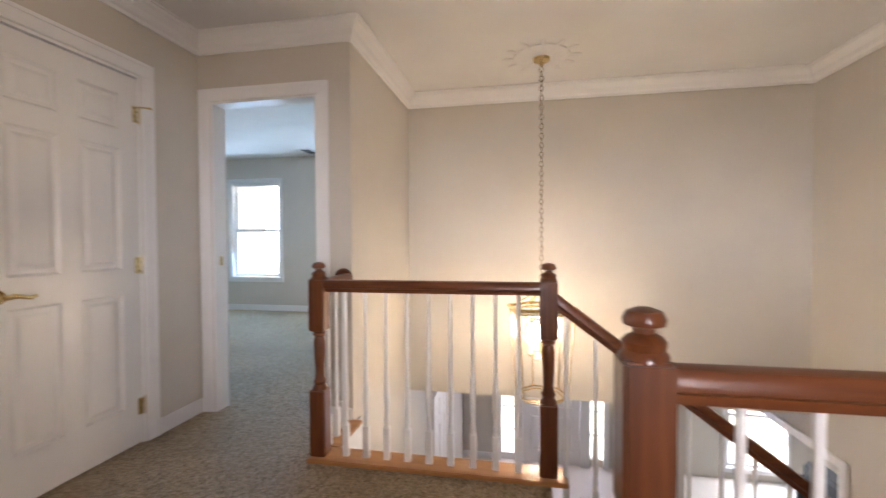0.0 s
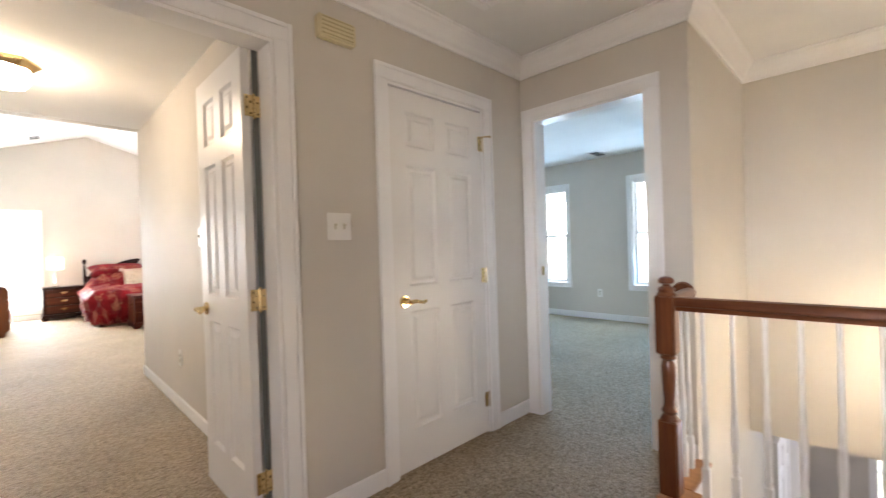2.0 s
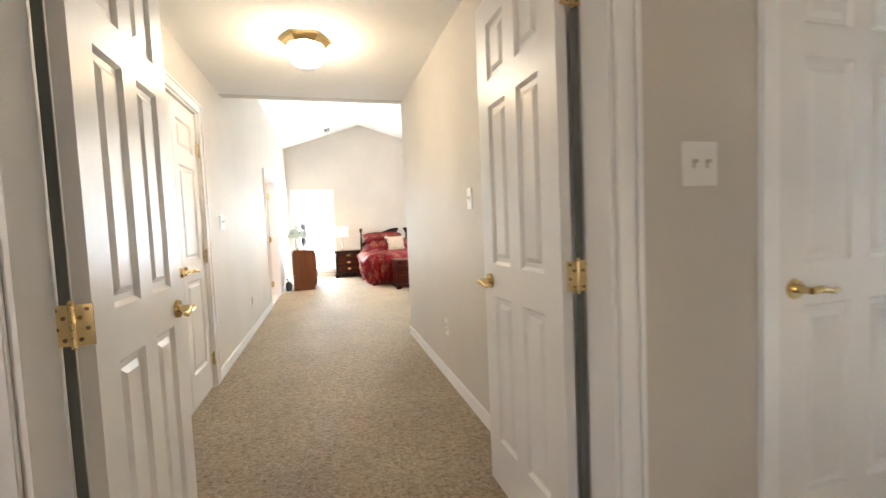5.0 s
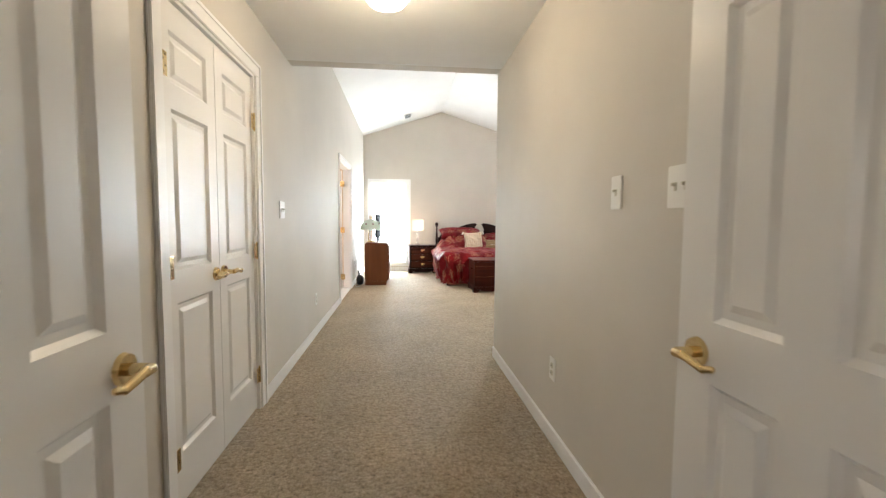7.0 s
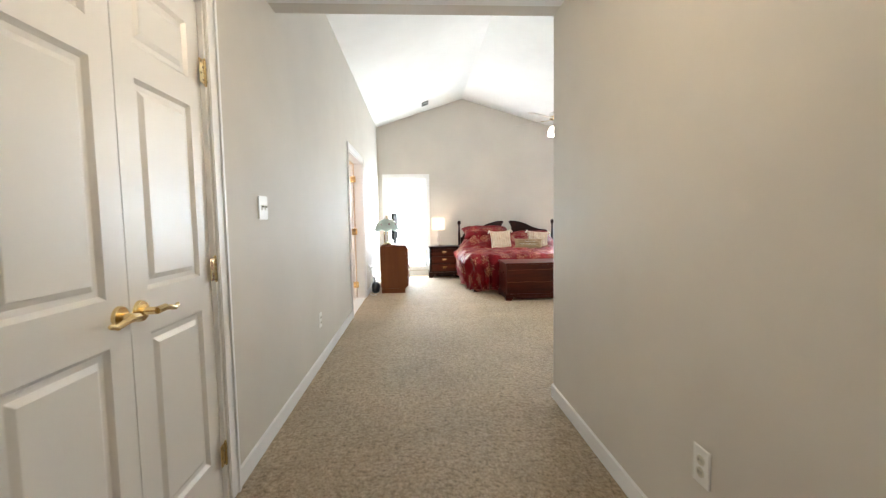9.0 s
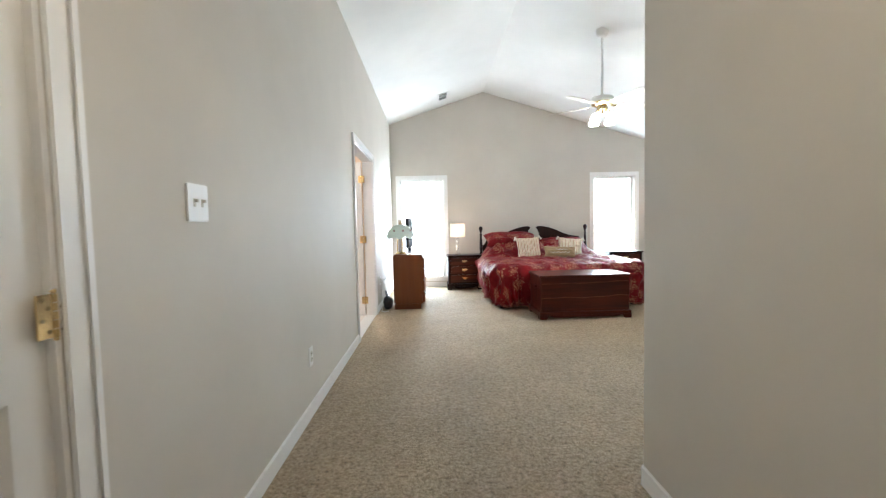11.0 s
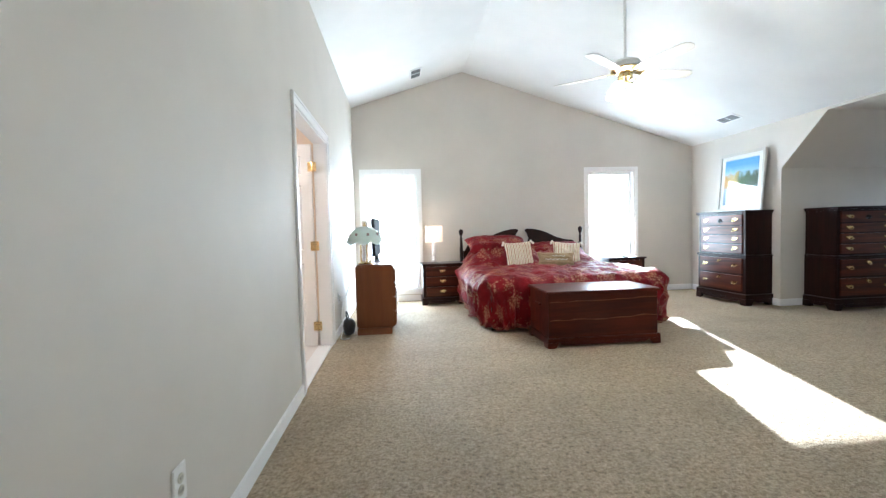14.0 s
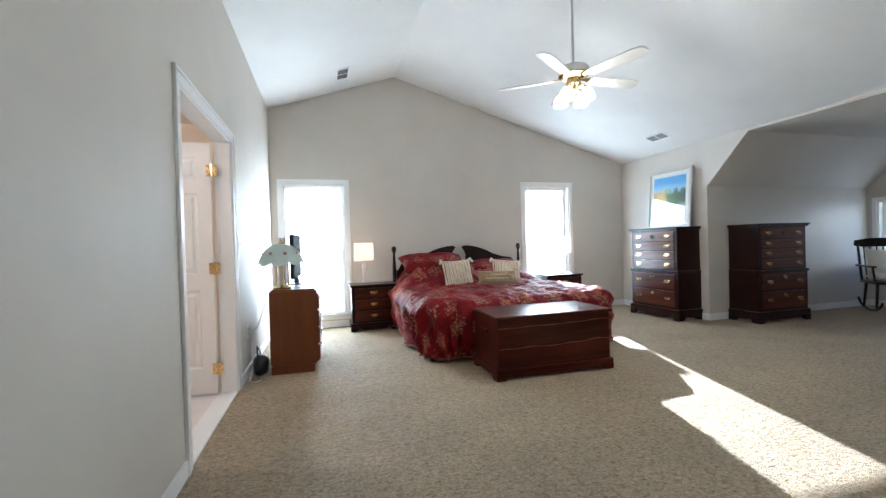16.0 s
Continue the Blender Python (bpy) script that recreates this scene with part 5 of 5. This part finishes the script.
edge = [v.co.copy() for v in cover.data.vertices]
NBV = NB + 1
for line in ([edge[j] for j in range(0, NBV, 2)], [edge[NA * NBV + j] for j in range(0, NBV, 2)], [edge[i * NBV + NB] for i in range(0, NA + 1, 2)]):
    bm = bmesh.new()
    tube(bm, line, 0.007, 6)
    part("piping", bm, DAMASK, cover, "", True)


def pillow(name, m, w, h, t, mat, label, category="pillow", group="", tassels=False):
    p = thing(name, m, label, category, group)
    bm = bmesh.new()
    uv = bm.loops.layers.uv.new("UVMap")
    N = 26
    uvs = {}
    sides = []
    for s in (-1, 1):
        g = []
        for i in range(N + 1):
            row = []
            for j in range(N + 1):
                u, v = -1 + 2 * i / N, -1 + 2 * j / N
                pin = 1 - 0.10 * (1 - abs(u) ** 2) * abs(v) ** 3 - 0.0
                pin2 = 1 - 0.10 * (1 - abs(v) ** 2) * abs(u) ** 3
                bulge = max(0.0, (1 - u ** 4) * (1 - v ** 4)) ** 0.55
                th = s * t / 2 * bulge + (0.016 * noise.noise(Vector((u * 2 + w * 9, v * 2, s))) + 0.012 * (0.5 - abs(noise.noise(Vector((u * 3.5 + w * 9, v * 3, s))))) * 2) * bulge
                vert = bm.verts.new((u * w / 2 * pin2, th, h / 2 + v * h / 2 * pin))
                uvs[vert] = (u * w / 2 + 5 + w, v * h / 2 + s)
                row.append(vert)
            g.append(row)
        sides.append(g)
        for i in range(N):
            for j in range(N):
                q = (g[i][j], g[i + 1][j], g[i + 1][j + 1], g[i][j + 1])
                f = bm.faces.new(q if s < 0 else q[::-1])
                for l in f.loops:
                    l[uv].uv = uvs[l.vert]
    bmesh.ops.remove_doubles(bm, verts=bm.verts[:], dist=0.0005)
    body = part("cushion", bm, mat, p, "", True)
    if tassels:
        for x in (-1, 1):
            for z in (0, 1):
                bm = bmesh.new()
                ball(bm, (x * w / 2, 0, z * h), 0.018, 8)
                rod(bm, (x * w / 2, -0.005, z * h), (x * (w / 2 + 0.025), -0.02, z * h - 0.05), 0.010, 0.018, 8)
                part("tassel", bm, CREAM, body, "cream corner tassel", True)
    return p


pillow("pillow", pose(2.20, 8.97, 0.80, -68, 1, 3), 0.98, 0.46, 0.24, DAMASK, "plump red damask bed pillow against the headboard", group="red damask pillows")
pillow("pillow", pose(3.10, 9.02, 0.70, -68, 0, -4), 0.88, 0.42, 0.22, DAMASK, "plump red damask bed pillow against the headboard", group="red damask pillows")
pillow("cushion", pose(2.42, 8.70, 0.575, -20, -2, 5), 0.42, 0.39, 0.15, STRIPE, "striped cream and gold square cushion with tassels", "cushion", "striped cushions", True)
pillow("cushion", pose(3.12, 8.77, 0.575, -24, 5, -8), 0.42, 0.37, 0.15, STRIPE, "striped cream and gold square cushion with tassels", "cushion", "striped cushions", True)
lum = pillow("cushion", pose(2.90, 8.60, 0.585, -22, 2, -3), 0.55, 0.21, 0.12, TAN, "tan embroidered lumbar cushion", "cushion")
for z, x0, x1 in ((0.135, -0.08, 0.13), (0.085, -0.17, 0.17)):
    bm = bmesh.new()
    n = int((x1 - x0) / 0.018)
    for i in range(n):
        x = x0 + i * 0.018
        zz = z + 0.010 * math.sin(i * 1.9)
        rod(bm, (x, -0.066 + 1.1 * (x ** 2) * 0.35, zz), (x + 0.016, -0.066 + 1.1 * (x ** 2) * 0.35, z + 0.010 * math.sin((i + 1) * 1.9)), 0.004, n=6)
    part("embroidery", bm, CREAM, lum, "pale stitched scroll lines")

# ---- picture ----
pic = thing("framed_picture", pose(5.60, 8.925, 1.302, 0, 0, -87) @ pose(0, 0, 0, -5, 0, 0), "framed lake landscape picture leaning on the wall", "picture")
w, h = 0.77, 0.86
SILVER = paint("silver_frame", (0.55, 0.53, 0.48), 0.35)
bm = bmesh.new()
for b in ((0, w, -0.02, 0.012, 0, 0.04), (0, w, -0.02, 0.012, h - 0.04, h), (0, 0.04, -0.02, 0.012, 0.04, h - 0.04), (w - 0.04, w, -0.02, 0.012, 0.04, h - 0.04)):
    box(bm, *b)
bevel(bm, 0.005)
part("frame", bm, SILVER, pic)
bm = bmesh.new()
box(bm, 0.04, w - 0.04, -0.002, 0.010, 0.04, h - 0.04)
part("mat_board", bm, paint("mat_board", (0.80, 0.80, 0.76), 0.7), pic)


def landscape():
    m, nt, b = nodes_of("landscape_print")
    tc = nt.nodes.new("ShaderNodeTexCoord")
    sp = nt.nodes.new("ShaderNodeSeparateXYZ")
    nt.links.new(tc.outputs["Generated"], sp.inputs[0])
    n = noise_node(nt, 4.5, 6, 0.65, kind="Generated")

    def shifted(axis, weight):
        ad = nt.nodes.new("ShaderNodeMath")
        ad.operation = "MULTIPLY_ADD"
        ad.inputs[1].default_value = weight
        nt.links.new(n.outputs[0], ad.inputs[0])
        nt.links.new(sp.outputs[axis], ad.inputs[2])
        return ad.outputs[0]

    sky_ = ramp(nt, shifted("Z", 0.25), [(0.15, (0.16, 0.26, 0.34)), (0.45, (0.30, 0.42, 0.48)), (0.58, (0.55, 0.60, 0.50)), (0.85, (0.32, 0.58, 0.78)), (1.1, (0.10, 0.34, 0.66))])
    trees = ramp(nt, shifted("X", 0.35), [(0.22, (0.48, 0.28, 0.07)), (0.52, (0.55, 0.42, 0.14)), (0.66, (0.10, 0.17, 0.06)), (1.0, (0.05, 0.10, 0.05))])
    where = ramp(nt, shifted("Z", 0.55), [(0.58, (0, 0, 0)), (0.68, (1, 1, 1)), (0.92, (1, 1, 1)), (1.02, (0, 0, 0))])
    both = nt.nodes.new("ShaderNodeMix")
    both.data_type = "RGBA"
    nt.links.new(where.outputs[0], both.inputs[0])
    nt.links.new(sky_.outputs[0], both.inputs[6])
    nt.links.new(trees.outputs[0], both.inputs[7])
    nt.links.new(both.outputs[2], b.inputs["Base Color"])
    b.inputs["Roughness"].default_value = 0.5
    return m


bm = bmesh.new()
box(bm, 0.10, w - 0.10, -0.005, -0.001, 0.10, h - 0.10)
part("print", bm, landscape(), pic, "landscape print of a lake with trees")
bm = bmesh.new()
box(bm, 0.04, w - 0.04, -0.011, -0.008, 0.04, h - 0.04)
part("glazing", bm, PANE, pic, "clear picture glass").visible_shadow = False

# ---- ceiling fan ----
FZ = 3.685 - (2.79 - 1.787) * 0.305
fan = thing("ceiling_fan", pose(2.79, 6.57, 0.015), "white five-blade ceiling fan with brass fittings and lit globes", "ceiling fan")
bm = bmesh.new()
lathe(bm, [(0.02, FZ - 0.10), (0.05, FZ - 0.09), (0.07, FZ - 0.045), (0.07, FZ - 0.005)], 20)
part("canopy", bm, WHITE_PLASTIC, fan, "", True)
bm = bmesh.new()
rod(bm, (0, 0, FZ - 0.095), (0, 0, 2.60), 0.012)
part("downrod", bm, WHITE_PLASTIC, fan)
bm = bmesh.new()
lathe(bm, [(0.03, 2.63), (0.06, 2.615), (0.12, 2.60), (0.135, 2.575), (0.13, 2.545), (0.10, 2.535)], 28)
part("motor", bm, WHITE_PLASTIC, fan, "", True)
bm = bmesh.new()
lathe(bm, [(0.12, 2.545), (0.125, 2.525), (0.09, 2.505), (0.06, 2.50), (0.065, 2.455), (0.05, 2.44), (0.045, 2.40), (0.02, 2.385)], 28)
part("brass_housing", bm, BRASS, fan, "polished brass housing", True)
for i in range(5):
    a = -71 + 72 * i
    bm = bmesh.new()
    pts = [(0.17, -0.045), (0.30, -0.058), (0.56, -0.066), (0.62, -0.055), (0.645, -0.025), (0.65, 0.0), (0.645, 0.025), (0.62, 0.055), (0.56, 0.066), (0.30, 0.058), (0.17, 0.045)]
    prism(bm, pts, -0.003, 0.003, "z")
    bl_ = part("blade", bm, BLADE, fan, "", False, pose(0, 0, 2.505, 0, 0, a) @ pose(0, 0, 0, -12, 0, 0))
    bm = bmesh.new()
    prism(bm, [(0.09, -0.012), (0.16, -0.03), (0.24, -0.035), (0.26, 0.0), (0.24, 0.035), (0.16, 0.03), (0.09, 0.012)], 0.004, 0.010, "z")
    part("blade_iron", bm, BRASS, bl_, "brass blade bracket")
for i in range(4):
    a = math.pi / 2 * i + 0.5
    bm = bmesh.new()
    tube(bm, [(0.04 * math.cos(a), 0.04 * math.sin(a), 2.42), (0.09 * math.cos(a), 0.09 * math.sin(a), 2.43), (0.115 * math.cos(a), 0.115 * math.sin(a), 2.40)], 0.008)
    part("lamp_arm", bm, BRASS, fan, "brass lamp arm", True)
    bm = bmesh.new()
    lathe(bm, [(0.02, 2.40), (0.035, 2.385), (0.055, 2.34), (0.06, 2.31), (0.05, 2.30)], 16, (0.125 * math.cos(a), 0.125 * math.sin(a), 0))
    part("globe", bm, GLOBE, fan, "glowing frosted glass shade", True).visible_shadow = False


# ---- ceiling vents ----
def vent(m, label):
    v = thing("ceiling_vent", m, label, "vent", "ceiling vents")
    bm = bmesh.new()
    for b in ((-0.17, 0.17, -0.09, -0.07, -0.008, 0), (-0.17, 0.17, 0.07, 0.09, -0.008, 0), (-0.17, -0.15, -0.07, 0.07, -0.008, 0), (0.15, 0.17, -0.07, 0.07, -0.008, 0), (-0.006, 0.006, -0.07, 0.07, -0.008, 0)):
        box(bm, *b)
    part("frame", bm, TRIM, v)
    bm = bmesh.new()
    box(bm, -0.15, 0.15, -0.07, 0.07, -0.002, -0.001)
    part("backing", bm, GREY, v)
    for i in range(6):
        bm = bmesh.new()
        box(bm, -0.15, 0.15, -0.005, 0.005, -0.0015, 0.0015)
        part("slat", bm, VENT, v, "", False, pose(0, -0.056 + 0.0225 * i, -0.006, 35, 0, 0))
    return v


LS = math.degrees(math.atan((3.685 - 3.105) / 1.787))
RS = math.degrees(math.atan((3.685 - 2.47) / 3.983))
vent(pose(1.005, 9.10, 3.105 + 1.005 * math.tan(radians(LS)) - 0.004, 0, -LS, 0) @ pose(0, 0, 0, 0, 0, 90), "white ceiling vent grille on the sloped ceiling")
vent(pose(5.34, 8.40, 3.685 - (5.34 - 1.787) * math.tan(radians(RS)) - 0.004, 0, RS, 0) @ pose(0, 0, 0, 0, 0, 90), "white ceiling vent grille on the sloped ceiling")
vent(pose(6.72, 1.02, H - 0.001), "white ceiling vent grille in the spare room")


# ---- sheer curtains and blinds ----
def sheer(name, x0, x1, y, z0, z1, label):
    c = thing(name, pose(0, 0, 0), label, "curtain", "sheer curtains")
    bm = bmesh.new()
    n = 60
    lo, hi = [], []
    for i in range(n + 1):
        x = x0 + (x1 - x0) * i / n
        yy = y + 0.008 * math.sin(i * 0.9) + 0.004 * math.sin(i * 2.3)
        lo.append(bm.verts.new((x, yy, z0 + 0.004 * math.sin(i * 1.1))))
        hi.append(bm.verts.new((x, yy, z1)))
    for i in range(n):
        bm.faces.new((lo[i], lo[i + 1], hi[i + 1], hi[i]))
    part("panel", bm, SHEER, c, "", True)
    bm = bmesh.new()
    rod(bm, (x0 - 0.005, y, z1), (x1 + 0.005, y, z1), 0.006)
    part("rod", bm, TRIM, c)
    return c


sheer("sheer_curtain", 0.175, 0.992, 9.742, 0.205, 2.045, "white sheer curtain across the tall window")
# unseen sliver added to cut the left edge of the sun patch
sheer("sheer_curtain", 3.905, 3.965, 9.742, 0.205, 2.045, "narrow unseen sheer added to trim the sun patch")


def blind(y0, y1, z0, z1):
    c = thing("window_blind", pose(7.075, 0, 0), "white slatted blind drawn up in the window", "blind", "spare room blinds")
    bm = bmesh.new()
    box(bm, -0.018, 0.018, y0, y1, z1 - 0.03, z1)
    part("headrail", bm, TRIM, c)
    n = int((z1 - 0.03 - z0) / 0.02)
    for i in range(n):
        bm = bmesh.new()
        box(bm, -0.011, 0.011, y0 + 0.004, y1 - 0.004, -0.0007, 0.0007)
        part("slat", bm, TRIM, c, "", False, pose(0, 0, z1 - 0.04 - i * 0.02, 0, 20, 0))
    return c


blind(1.74, 2.54, 1.84, 2.034)
blind(-0.137, 0.663, 1.84, 2.034)

# ---- rocking chair ----
rk = thing("rocking_chair", pose(8.42, 7.44, 0, 0, 0, 318), "dark wooden spindle-back rocking chair with white cushions", "chair")
for x in (-0.24, 0.24):
    bm = bmesh.new()
    pts = [(x, 0.40 * math.sin(t) , 0.03 + 1.1 * (1 - math.cos(t * 0.42))) for t in [-1.2 + 0.2 * i for i in range(13)]]
    tube(bm, pts, 0.016)
    part("rocker", bm, MAHOG_DARK, rk, "", True)
    for y in (-0.20, 0.20):
        bm = bmesh.new()
        rod(bm, (x * 0.9, y * 0.85, 0.42), (x, y, 0.05), 0.018, 0.014)
        part("leg", bm, MAHOG_DARK, rk, "", True)
    bm = bmesh.new()
    rod(bm, (x, 0.24, 0.42), (x * 1.02, 0.36, 1.0), 0.018, 0.015)
    part("back_post", bm, MAHOG_DARK, rk, "", True)
    bm = bmesh.new()
    box(bm, x * 1.12 - 0.03, x * 1.12 + 0.03, -0.24, 0.30, 0.645, 0.67)
    bevel(bm, 0.008)
    part("armrest", bm, MAHOG_DARK, rk)
    bm = bmesh.new()
    rod(bm, (x, -0.18, 0.43), (x * 1.12, -0.18, 0.65), 0.013)
    part("arm_support", bm, MAHOG_DARK, rk)
bm = bmesh.new()
box(bm, -0.27, 0.27, -0.25, 0.26, 0.41, 0.445)
bevel(bm, 0.015, 3)
part("seat", bm, MAHOG_DARK, rk, "", True)
bm = bmesh.new()
prism(bm, [(-0.29, 0.95), (-0.2, 0.93), (0.2, 0.93), (0.29, 0.95), (0.28, 1.03), (0.12, 1.06), (-0.12, 1.06), (-0.28, 1.03)], 0.345, 0.37)
bevel(bm, 0.005)
part("crest_rail", bm, MAHOG_DARK, rk)
for i in range(6):
    x = -0.18 + 0.072 * i
    bm = bmesh.new()
    rod(bm, (x, 0.25, 0.44), (x, 0.355, 0.95), 0.008)
    part("spindle", bm, MAHOG_DARK, rk)
pillow("cushion", pose(8.42, 7.44, 0.448, 0, 0, 318) @ pose(0, 0.17, 0.06, -12, 0, 0), 0.40, 0.40, 0.10, CREAM, "white cushion leaning on the rocking chair back", "cushion")
pillow("cushion", pose(8.42, 7.44, 0.50, 0, 0, 318) @ pose(0, 0.22, 0, 90, 0, 0), 0.44, 0.44, 0.10, CREAM, "white seat cushion on the rocking chair", "cushion")
